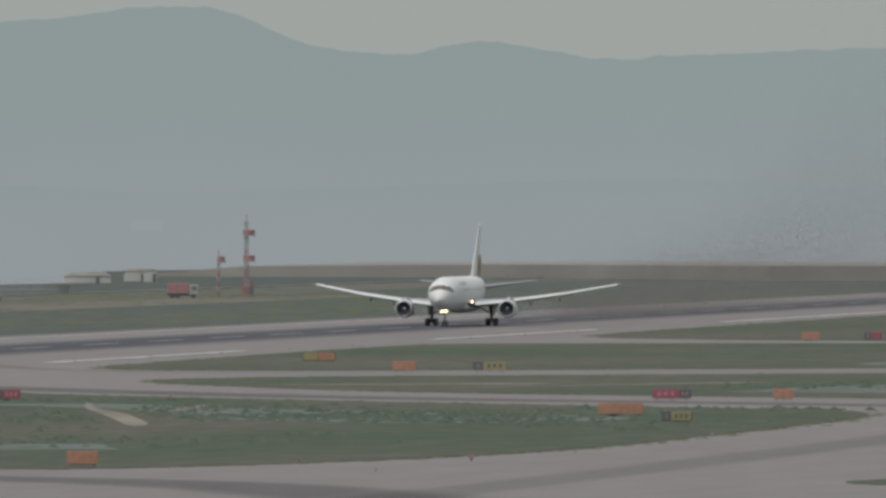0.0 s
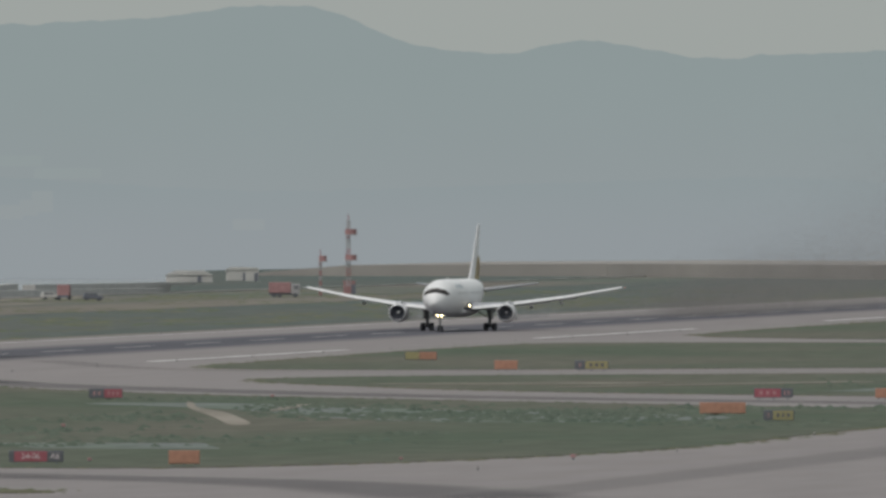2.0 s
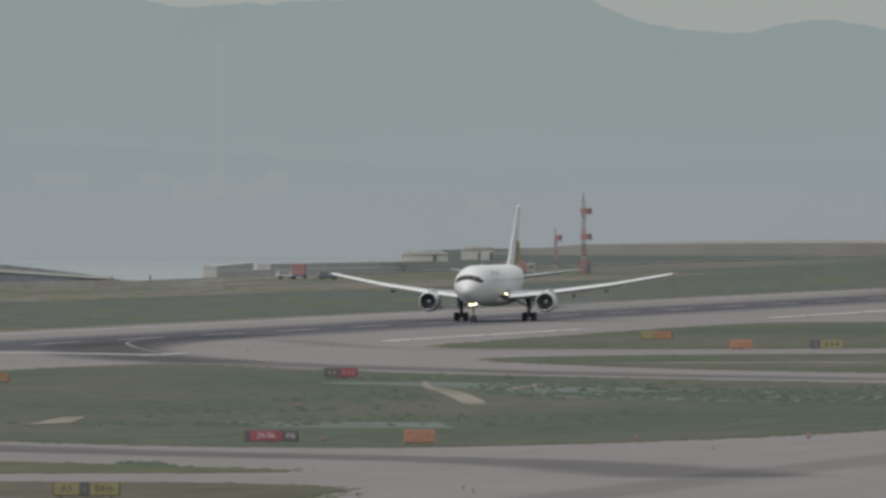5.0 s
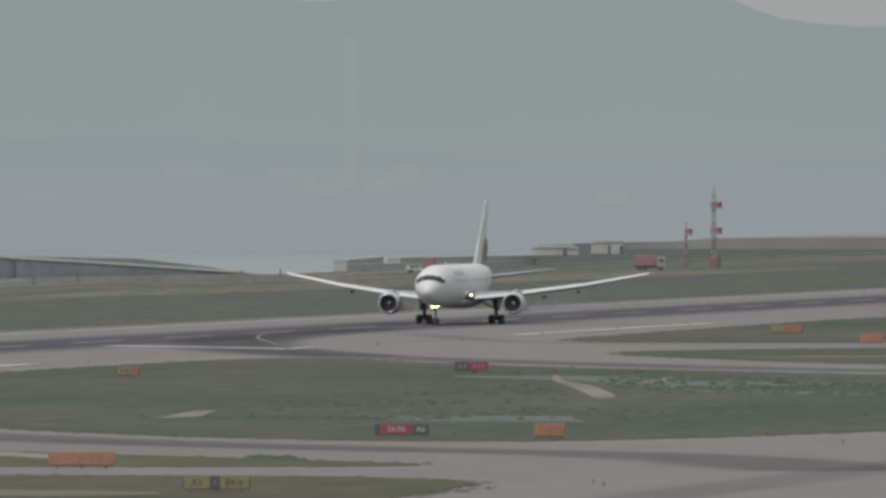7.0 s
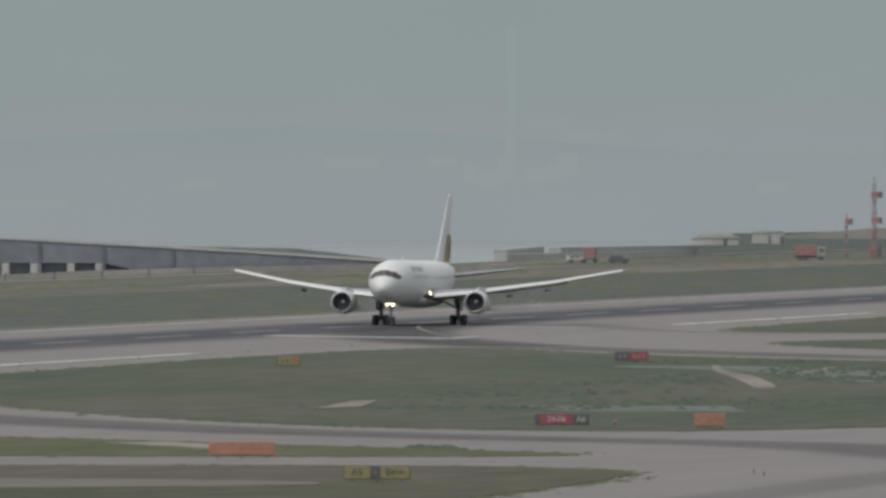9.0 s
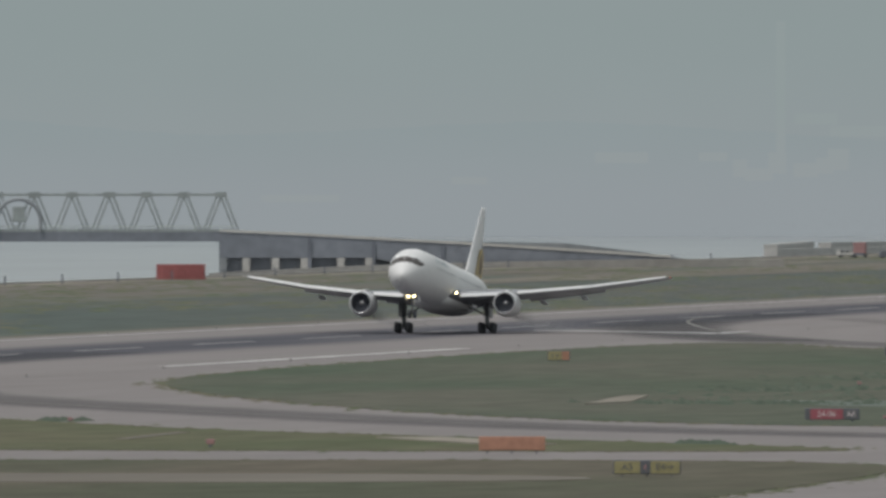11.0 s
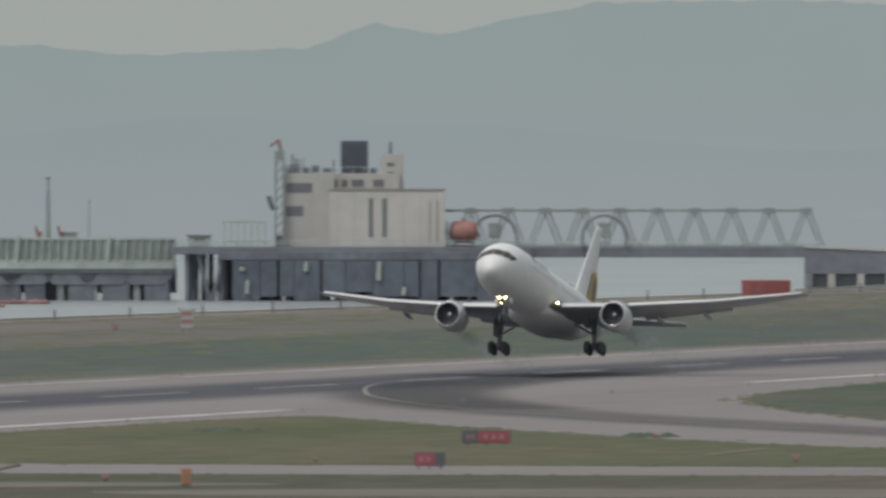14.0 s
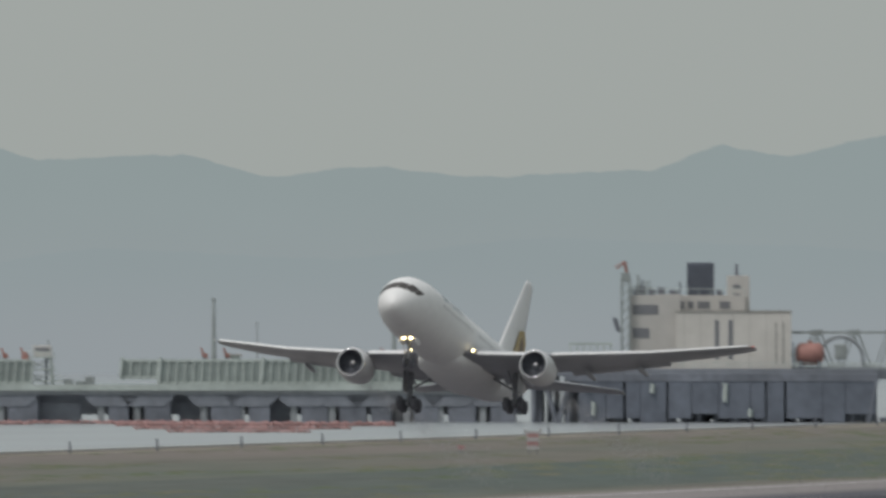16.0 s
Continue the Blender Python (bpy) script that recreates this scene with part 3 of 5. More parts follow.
def skin_patch(s0, s1, a0, a1, out=0.03, slant=0.0, n=4):
    bm = bmesh.new()
    grid = [[bm.verts.new(skin(s0 + (s1 - s0) * i / n + slant * j / n, a0 + (a1 - a0) * j / n, out)) for j in range(n + 1)] for i in range(n + 1)]
    for i in range(n):
        for j in range(n):
            bm.faces.new((grid[i][j], grid[i + 1][j], grid[i + 1][j + 1], grid[i][j + 1]))
    back = bmesh.ops.solidify(bm, geom=bm.faces[:], thickness=0.05)
    return bm


def foil(x, y, z, chord, thick, drop=0.0):
    """A wing section: a ring of points at span x, leading edge at y, z."""
    top = [(0, 0), (0.02, 0.28), (0.07, 0.55), (0.18, 0.85), (0.35, 1.0), (0.55, 0.82), (0.8, 0.4), (1.0, 0.03)]
    pts = [(c, h * 0.6) for c, h in top] + [(c, -h * 0.4) for c, h in reversed(top[1:])]
    return [Vector((x, y + c * chord, z + h * thick * chord - drop * c * chord)) for c, h in pts]


def turned(profile, segments=28):
    """A body of turning round the y axis from rows of (y, radius)."""
    return loft([[Vector((r * math.cos(2 * math.pi * k / segments), y, r * math.sin(2 * math.pi * k / segments))) for k in range(segments)] for y, r in profile], False)


WINGS, TAILS = [], []


def airliner():
    jet = thing("airliner", pose(-347, 2640, 0), "white twin-engined wide-body airliner with lit landing lamps", "airplane")
    fine = sorted({0, 0.12, 0.25, 0.45, 0.7, 1.0, 1.3, 1.7, 2.2, 2.7, 3.3, 4, 4.8, 5.8, 7, 10, 15, 20, 25, 30.3, 31.8, 33.3, 34.8, 36.3, 37.8, 39.3, 40.8, 42.3, 43.8, 45.3, 46.3, 47.3, 48.5})
    body = smooth(part("fuselage", loft([[skin(s, 360 * k / 40) for k in range(40)] for s in fine]), M_WHITE, jet))
    fairing = smooth(part("belly_fairing", loft([[Vector((w * math.cos(2 * math.pi * k / 20), y, 3.05 + h * math.sin(2 * math.pi * k / 20))) for k in range(20)]
                     for y, w, h in ((-10, 0.6, 0.3), (-8.5, 2.0, 0.75), (-5.5, 2.75, 1.0), (0, 2.8, 1.05), (4, 2.5, 0.9), (7, 0.8, 0.3))]), M_WHITE, jet))
    for side in (1, -1):
        for a0, a1, s0, s1, sl in ((0.7, 34.4, 1.02, 1.9, 0.12), (35.2, 57.4, 1.2, 2.3, 0.35), (58.1, 71, 1.7, 2.75, 0.4)):
            part("cockpit_window", skin_patch(s0, s1, side * a0, side * a1, 0.015, sl), M_COCKPIT, jet, "dark cockpit pane")
        for k in range(28):
            s = 8.2 + k * 1.02
            if abs(s - 20) > 0.9:
                part("cabin_window", skin_patch(s, s + 0.26, side * 73, side * 80, 0.008, n=1), M_DARKGLASS, jet)
        for k, w in enumerate((1.1, 0.5, 0.9, 0.9, 0.6)):
            part("title_bar", skin_patch(9.5 + k * 1.6, 9.5 + k * 1.6 + w, side * 44, side * 60, 0.01, n=2), M_TITLE, jet, "pale blue painted bar")
        # wing, slat, flaps
        SPAN = 1.01
        secs = [(1.6, -12.6, 2.95, 11.2, 0.13), (4.5, -10.55, 3.22, 9.0, 0.125), (8.0, -8.1, 3.62, 6.6, 0.115), (14.0, -3.95, 4.55, 4.75, 0.105), (19.5, -0.2, 5.62, 3.2, 0.10), (22.6, 1.95, 6.35, 2.3, 0.095), (23.6, 2.9, 6.58, 1.5, 0.09), (23.785, 3.6, 6.63, 0.6, 0.08)]
        wing = smooth(part("wing", loft([foil(side * x * SPAN, y + WING_Y, z + WING_Z, c, th, 0.03) for x, y, z, c, th in secs]), M_WING, jet))
        wing["side"] = side
        WINGS.append(wing)
        for x0, y0, z0, x1, y1, z1, c0, c1 in ((3.2, -11.7, 3.0, 7.0, -9.0, 3.48, 1.1, 1.0), (8.7, -7.65, 3.76, 15.8, -2.75, 4.95, 0.95, 0.75), (15.85, -2.7, 4.96, 23.3, 2.4, 6.56, 0.75, 0.5)):
            part("slat", loft([foil(side * x * SPAN, y + WING_Y - 0.6 * c, z + WING_Z - 0.2 * c, 1.4 * c, 0.2, -0.34) for x, y, z, c in ((x0, y0, z0, c0), (x1, y1, z1, c1))]), M_SLAT, wing, "bright leading-edge slat")
        for x0, y0, z0, x1, y1, z1, c0, c1 in ((2.9, -1.6, 2.55, 7.2, -1.55, 3.05, 2.0, 1.6), (8.8, -1.35, 3.2, 16.8, 1.2, 4.45, 1.5, 1.1)):
            part("flap", loft([foil(side * x * SPAN, y + WING_Y, z + WING_Z + 0.55, c, 0.14, 0.24) for x, y, z, c in ((x0, y0, z0, c0), (x1, y1, z1, c1))]), M_WING, wing)
        for x, y, z, ln in ((5.2, -4.2, 2.55, 5.0), (10.6, -3.2, 3.2, 4.6), (14.8, -1.0, 3.95, 4.0)):
            pod = turned([(-0.2, 0.02), (0.3, 0.16), (1.2, 0.24), (ln * 0.7, 0.2), (ln, 0.03)], 10)
            bmesh.ops.transform(pod, matrix=Matrix.Translation((side * x, y + WING_Y, z + WING_Z)), verts=pod.verts)
            smooth(part("flap_fairing", pod, M_WING, wing))
        part("wing_tip_lamp", bar((side * 24.0, 2.3 + WING_Y, 7.09), (side * 24.0, 2.9 + WING_Y, 7.12), 0.05), M_NAVRED if side > 0 else M_SLAT, wing)
        # stabilizer
        tail = smooth(part("stabilizer", loft([foil(side * x, y, z, c, 0.1) for x, y, z, c in ((0.8, 12.4, 5.8, 6.2), (9.0, 19.1, 6.6, 2.3), (9.3, 19.7, 6.63, 1.5))]), M_WING, jet))
        tail["side"] = side
        TAILS.append(tail)
        # engine
        eng = thing("engine", pose(side * 8.07, -8.1, 2.70), "", "")
        eng.parent = jet
        smooth(part("nacelle", turned([(0.12, 1.22), (0.5, 1.36), (1.2, 1.44), (2.4, 1.43), (3.6, 1.26), (4.4, 1.08), (4.4, 0.95), (3.6, 1.0)]), M_NACELLE, eng))
        smooth(part("inlet_lip", turned([(0.13, 1.225), (0.03, 1.19), (0, 1.14), (0.05, 1.09), (0.2, 1.07)]), M_LIP, eng))
        smooth(part("inlet_duct", turned([(0.19, 1.07), (1.0, 1.1), (1.05, 0.05)]), M_FAN, eng, "dark inlet with fan"))
        smooth(part("spinner", turned([(0.45, 0.01), (0.55, 0.12), (0.8, 0.25), (1.02, 0.31)], 14), M_STRUT, eng, "grey spinner"))
        part("spinner_mark", lamp_ball(0.1, 0.5, 0.08, 0.13), M_SLAT, eng, "white spinner mark")
        fan = bmesh.new()
        for k in range(24):
            a = 2 * math.pi * k / 24
            add_bar(fan, (0.3 * math.cos(a), 1.0, 0.3 * math.sin(a)), (1.06 * math.cos(a + 0.12), 0.94, 1.06 * math.sin(a + 0.12)), 0.05, 3)
        part("fan", fan, M_FAN, eng)
        smooth(part("core_nozzle", turned([(3.4, 0.95), (4.6, 0.72), (5.3, 0.55), (5.3, 0.4), (6.0, 0.05)], 18), M_STRUT, eng))
        part("pylon", loft([[Vector((0.16 * c, y, z0 + (z1 - z0) * (s + 1) / 2)) for c, s in ((-1, -1), (1, -1), (1, 1), (-1, 1))] for y, z0, z1 in ((1.0, 1.35, 1.45), (3.5, 1.2, 1.75), (8.5, 1.0, 1.5))]), M_NACELLE, eng)
        # main gear
        gear = part("main_gear", bar((side * 4.72, 0, 0.6), (side * 4.57, -0.2, 3.9), 0.25, 10), M_STRUT, jet, "dark steel main landing gear")
        part("side_brace", bar((side * 4.6, -0.05, 1.9), (side * 2.4, -0.2, 3.1), 0.1), M_STRUT, gear)
        part("drag_brace", bar((side * 4.6, -0.05, 1.8), (side * 4.5, -2.3, 3.3), 0.09), M_STRUT, gear)
        part("bogie_beam", box(side * 4.72 - 0.13, side * 4.72 + 0.13, -0.75, 0.75, 0.45, 0.72, 0.04), M_STRUT, gear)
        part("gear_door", box(side * 5.05, side * 5.11, -1.1, 0.9, 1.7, 3.5, 0.02), M_WING, gear)
        for dx in (-0.63, 0.63):
            for dy in (-0.71, 0.71):
                part("wheel", wheel(side * 4.72 + dx, dy, 0.6, 0.6, 0.48), M_TYRE, gear, "black tyre")
        part("wing_lamp", lamp_ball(side * 2.75, -11.9 + WING_Y, 3.78, 0.10), M_LAMP, jet, "lit wing-root landing lamp")
    fin_rings = []
    for y, z, c, th in ((8.1, 6.7, 11.3, 0.08), (11.9, 8.2, 8.1, 0.09), (20.2, 15.4, 2.8, 0.09), (20.7, 15.85, 2.1, 0.06)):
        fin_rings.append([Vector((p.z - z, p.y, z)) for p in foil(0, y, z, c, th * 0.85)])
    for ring in fin_rings:
        mid = sum((p.x for p in ring)) / len(ring)
        for p in ring:
            p.x -= mid
    smooth(part("tail_fin", loft(fin_rings), M_WHITE, jet))
    for side in (1, -1):
        mark = slab([(15.1, 7.6), (19.1, 7.6), (20.1, 10.0), (19.5, 11.0), (18.1, 10.8), (16.7, 9.4)], 0.0, 0.08)
        bmesh.ops.transform(mark, matrix=Matrix(((0, 0, side, side * 0.33), (1, 0, 0, 0), (0, 1, 0, 0), (0, 0, 0, 1))), verts=mark.verts)
        part("tail_mark", mark, M_MARKYELLOW, jet, "plain yellow patch on the fin")
        spot = slab([(17.5, 8.0), (18.7, 8.0), (19.3, 9.6), (18.7, 10.4), (17.9, 9.6)], 0.08, 0.10)
        bmesh.ops.transform(spot, matrix=Matrix(((0, 0, side, side * 0.33), (1, 0, 0, 0), (0, 1, 0, 0), (0, 0, 0, 1))), verts=spot.verts)
        part("tail_mark", spot, M_MARKDARK, jet, "plain brown patch on the fin")
    nose = part("nose_gear", bar((0, -19.7, 0.4), (0, -19.54, 3.0), 0.13, 10), M_STRUT, jet, "steel nose landing gear")
    part("drag_brace", bar((0, -19.64, 1.4), (0, -21.5, 2.8), 0.07), M_STRUT, nose)
    for dx in (-0.28, 0.28):
        part("wheel", wheel(dx, -19.7, 0.47, 0.47, 0.3), M_TYRE, nose, "black tyre")
        part("gear_door", box(dx * 2.4 - 0.03, dx * 2.4 + 0.03, -20.5, -18.8, 2.0, 2.75, 0.01), M_WHITE, nose)
        part("taxi_lamp", lamp_ball(dx, -20.4, 2.46, 0.175), M_LAMP, nose, "lit nose-gear landing lamp")
    part("antenna", loft([[Vector((0.04 * c, y + 0.25 * s, z)) for c, s in ((-1, -1), (1, -1), (1, 1), (-1, 1))] for y, z in ((-12, 7.45), (-11.7, 7.95))]), M_WHITE, jet)
    return jet


def wheel(x, y, z, r, w):
    bm = bmesh.new()
    n = 20
    prof = [(-w / 2, 0.1 * r), (-w / 2, 0.5 * r), (-w * 0.42, 0.55 * r), (-w / 2, 0.82 * r), (-w * 0.32, r), (w * 0.32, r), (w / 2, 0.82 * r), (w * 0.42, 0.55 * r), (w / 2, 0.5 * r), (w / 2, 0.1 * r)]
    rows = [[bm.verts.new((x + a, y + rr * math.cos(2 * math.pi * k / n), z + rr * math.sin(2 * math.pi * k / n))) for k in range(n)] for a, rr in prof]
    for a, b in zip(rows, rows[1:]):
        for k in range(n):
            bm.faces.new((a[k], a[(k + 1) % n], b[(k + 1) % n], b[k]))
    bm.faces.new(rows[0])
    bm.faces.new(rows[-1])
    return bm


def lamp_ball(x, y, z, r):
    bm = bmesh.new()
    bmesh.ops.create_uvsphere(bm, u_segments=12, v_segments=8, radius=r)
    bmesh.ops.transform(bm, matrix=Matrix.Translation((x, y, z)) @ Matrix.Diagonal((1, 0.5, 1, 1)), verts=bm.verts)
    return bm


jet = airliner()

# ---- the sea platform, its truss bridge and the jetty: local x along the line of them, seen square on ----
PIER = pose(*polar(0.2204, 3000), 0, 0, 0, math.degrees(0.2204))


def pier(x=0.0, y=0.0, z=0.0):
    return PIER @ pose(x, y, z)


def platform():
    ob = thing("sea_platform", pier(), "dark piled platform standing in the sea", "platform", kind="structure")
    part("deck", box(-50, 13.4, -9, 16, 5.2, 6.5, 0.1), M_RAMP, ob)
    part("fender_beam", box(-42, 13.6, -9.6, -9.02, 4.2, 5.6, 0.1), M_PILE, ob)
    rng = random.Random(5)
    for row, y in enumerate((-7.5, -2.0, 4.0, 10.0)):
        for k in range(21):
            x = -47.5 + k * 2.95 + (row % 2) * 1.2 + rng.uniform(-0.3, 0.3)
            if x > 12.5 or (row < 2 and x < -41 and k % 2):
                continue
            wide = rng.choice((0.55, 0.6, 0.9, 1.15)) if x > -38 else 0.5
            part("pile", bar((x, y, -4), (x, y, 5.3), wide, 10), M_PILE, ob)
    for x0, x1, z0, z1 in ((-38, -30, -1.6, 4.8), (-27, -20.5, -2.4, 4.6), (-17.5, -8.5, -2.6, 4.8), (-5, 2.5, -2.2, 4.6), (5, 11, -0.5, 4.4)):
        part("pile_cap", box(x0, x1, 2.0, 14, z0, z1, 0.1), M_PILE, ob)
    for a, b in (((-43.5, -8, -3), (-45.5, -8, 5)), ((-43.0, -8, -3), (-41.0, -8, 5))):
        part("raking_pile", bar(a, b, 0.45, 8), M_PILE, ob)
    # boards added across the pile gaps, coloured as the hazy shade under the deck
    x = -39.5
    while x < 12:
        w = rng.uniform(1.0, 6.5)
        part("underdeck_board", box(x, min(x + w, 13.0), -9.5, -9.2, -2.9 + rng.choice((0, 0, 0.6, 1.4)), 4.6, 0.05), M_SKIRT, ob)
        x += w + rng.choice((0.06, 0.08, 0.1, 0.45))
    # pale tubes added where daylight from the sea shows through slits
    for x, z0, z1 in ((-13.6, 0.6, 3.9), (-26.5, 2.2, 3.9), (-37.8, 2.3, 2.9), (-36.9, -1.8, 0.6), (-9.2, -2.0, -0.6)):
        part("bright_gap_tube", bar((x, -9.75, z0), (x + 0.15, -9.75, z1), 0.38, 8), M_STEEL, ob, "pale tube added in place of a bright gap to the sea")
    rail = bmesh.new()
    for k in range(32):
        add_bar(rail, (-49 + k * 2.0, -8.8, 6.5), (-49 + k * 2.0, -8.8, 7.6), 0.05, 4)
    for z in (7.05, 7.6):
        add_bar(rail, (-49, -8.8, z), (13, -8.8, z), 0.05, 4)
    part("railing", rail, M_STEEL, ob)
    part("ladder", bar((11.8, -9.3, -3), (13.2, -9.3, 5), 0.35, 6), M_PILE, ob)
    return ob


def plant_building():
    ob = thing("plant_building", pier(0, 0, 6.5), "cream plant building with a dark stack, on the sea platform", "building")
    hall = part("wall", box(-22.3, -1.9, -6, 10, 0, 10.0, 0.08), M_WHITEWALL, ob)
    for k in range(7):
        part("wall_joint", box(-22.3 + 2.9 * (k + 0.5), -22.3 + 2.9 * (k + 0.5) + 0.05, -6.03, -6.003, 0.2, 9.8), M_CONCRETE, hall)
    for x in (-15.4, -13.0):
        part("window", box(x, x + 0.75, -6.06, -5.9, 1.7, 8.6), M_DARKGLASS, hall, "tall dark slot window")
    for x in (-4.7, -3.4):
        part("window", box(x, x + 0.3, -6.05, -5.9, 0.8, 8.2), M_CONCRETE, hall, "shallow pale slot")
    part("parapet", box(-22.45, -1.75, -6.15, 10.15, 10.0, 10.3), M_CONCRETE, hall)
    annex = part("wall", box(-30.4, -22.32, -4, 10, 0, 13.0, 0.08), M_ANNEX, ob)
    part("window", box(-30.0, -25.2, -4.06, -3.9, 9.6, 11.3), M_DARKGLASS, annex, "wide dark window")
    part("window", box(-30.0, -27.0, -4.06, -3.9, 5.4, 7.2), M_DARKGLASS, annex, "dark window")
    # no real hollow: a dark panel before the wall paints the recess's shade
    part("recess", box(-24.4, -22.35, -4.3, -4.01, 0.1, 9.8), M_SKIRT, annex, "dark panel painted as the recess's shade beside the hall")
    part("column", box(-25.4, -21.5, -4.5, -4.02, 0, 13.2), M_ANNEX, annex)
    back = part("wall", box(-22.3, -10.0, 0, 10, 10.3, 13.0, 0.06), M_ANNEX, ob)
    for x, w in ((-21.8, 0.9), (-20.2, 1.0), (-18.5, 2.2), (-14.6, 1.9)):
        part("window", box(x, x + w, -0.06, 0.1, 10.6, 11.9), M_DARKGLASS, back, "dark roof-storey window")
    stack = part("exhaust_tower", box(-20.4, -15.6, 2, 7, 13.0, 18.8, 0.1), M_TOWER, ob, "dark blue-grey louvred stack")
    for k in range(8):
        part("louvre", box(-20.3, -15.7, 1.9, 2.0, 13.4 + k * 0.66, 13.7 + k * 0.66), M_TOWER, stack)
    tower = part("stair_tower", box(-13.3, -9.3, 1, 6, 10.3, 16.5, 0.06), M_ANNEX, ob)
    part("window", box(-12.2, -10.9, 0.94, 1.1, 14.2, 14.9), M_DARKGLASS, tower)
    part("window", box(-12.2, -10.9, 0.94, 1.1, 12.6, 13.3), M_DARKGLASS, tower)
    part("mast", bar((-11.6, 3, 16.5), (-11.6, 3, 18.6), 0.35, 8, 0.2), M_STACK, tower)
    for x0, x1, z1 in ((-29.5, -27.8, 14.6), (-27.2, -25.9, 14.0), (-25.6, -24.4, 14.4), (-23.6, -22.0, 13.9), (-15.2, -14.0, 13.9)):
        part("roof_unit", box(x0, x1, 1, 3, 13.0, z1, 0.08), M_STACK, ob)
    rail = bmesh.new()
    for k in range(11):
        add_bar(rail, (-30.2 + k * 2, -3.9, 13.0), (-30.2 + k * 2, -3.9, 14.1), 0.05, 4)
    add_bar(rail, (-30.2, -3.9, 14.1), (-10.2, -3.9, 14.1), 0.05, 4)
    part("railing", rail, M_STEEL, ob)
    return ob


def platform_crane():
    ob = thing("platform_crane", pier(-31.2, -4.5, 6.5), "grey lattice crane mast with a red jib", "crane")
    mast = bmesh.new()
    for dx in (-0.7, 0.7):
        for dy in (-0.7, 0.7):
            add_bar(mast, (dx, dy, 0), (dx, dy, 16), 0.2, 5)
    for k in range(10):
        z = k * 1.6
        for a, b in (((-0.7, -0.7), (0.7, -0.7)), ((0.7, -0.7), (0.7, 0.7)), ((-0.7, 0.7), (0.7, 0.7)), ((-0.7, -0.7), (-0.7, 0.7))):
            add_bar(mast, (*a, z), (*b, z + 1.6), 0.13, 4)
    part("mast", mast, M_TRUSS, ob)
    part("cab", box(-0.8, 0.8, -0.8, 0.8, 15.4, 17.0, 0.1), M_TRUSS, ob)
    part("jib", bar((0.2, 0, 17.0), (-0.2, 0, 19.0), 0.3, 6), M_TANK, ob, "red jib")
    part("jib_end", bar((-0.2, 0, 18.9), (-1.7, 0, 17.8), 0.22, 6), M_TANK, ob, "red jib end")
    for x, z in ((2.2, 15.0), (3.6, 14.0)):
        part("pipe", bar((x, 1, 12.6), (x, 1, z + 1.5), 0.25, 6), M_TRUSS, ob)
    scaffold = bmesh.new()
    for x in (1.2, 2.6, 4.2):
        for y in (7.0, 9.0):
            add_bar(scaffold, (x, y, 0), (x, y, 14.6 + (x * 1.7) % 2), 0.09, 4)
    for k in range(10):
        add_bar(scaffold, (0.6, 7.0, 1.5 * k), (4.6, 7.0, 1.5 * k + (0.9 if k % 2 else 0)), 0.08, 4)
        add_bar(scaffold, (1.2, 7.0, 1.5 * k), (1.2, 9.0, 1.5 * k + 1.5), 0.07, 4)
    part("scaffold", scaffold, M_TRUSS, ob, "grey pipe scaffold beside the mast")
    for x, z in ((1.6, 13.6), (2.9, 15.8), (5.2, 13.9), (6.8, 14.4), (8.5, 13.6), (9.6, 15.4)):
        part("vent_pipe", bar((x, 3, 6.4), (x, 3, z), 0.16, 6), M_STACK, ob)
    part("service_deck", box(0.6, 5.0, 6.6, 9.4, 14.0, 14.2), M_TRUSS, ob)
    part("loading_arm", bar((-1.2, 0, 6.5), (-2.0, 0, 9.0), 0.4, 6), M_STACK, ob)
    part("pipe_rack", box(-0.9, 4.5, 1.2, 2.2, 0, 2.0, 0.1), M_TRUSS, ob)
    return ob


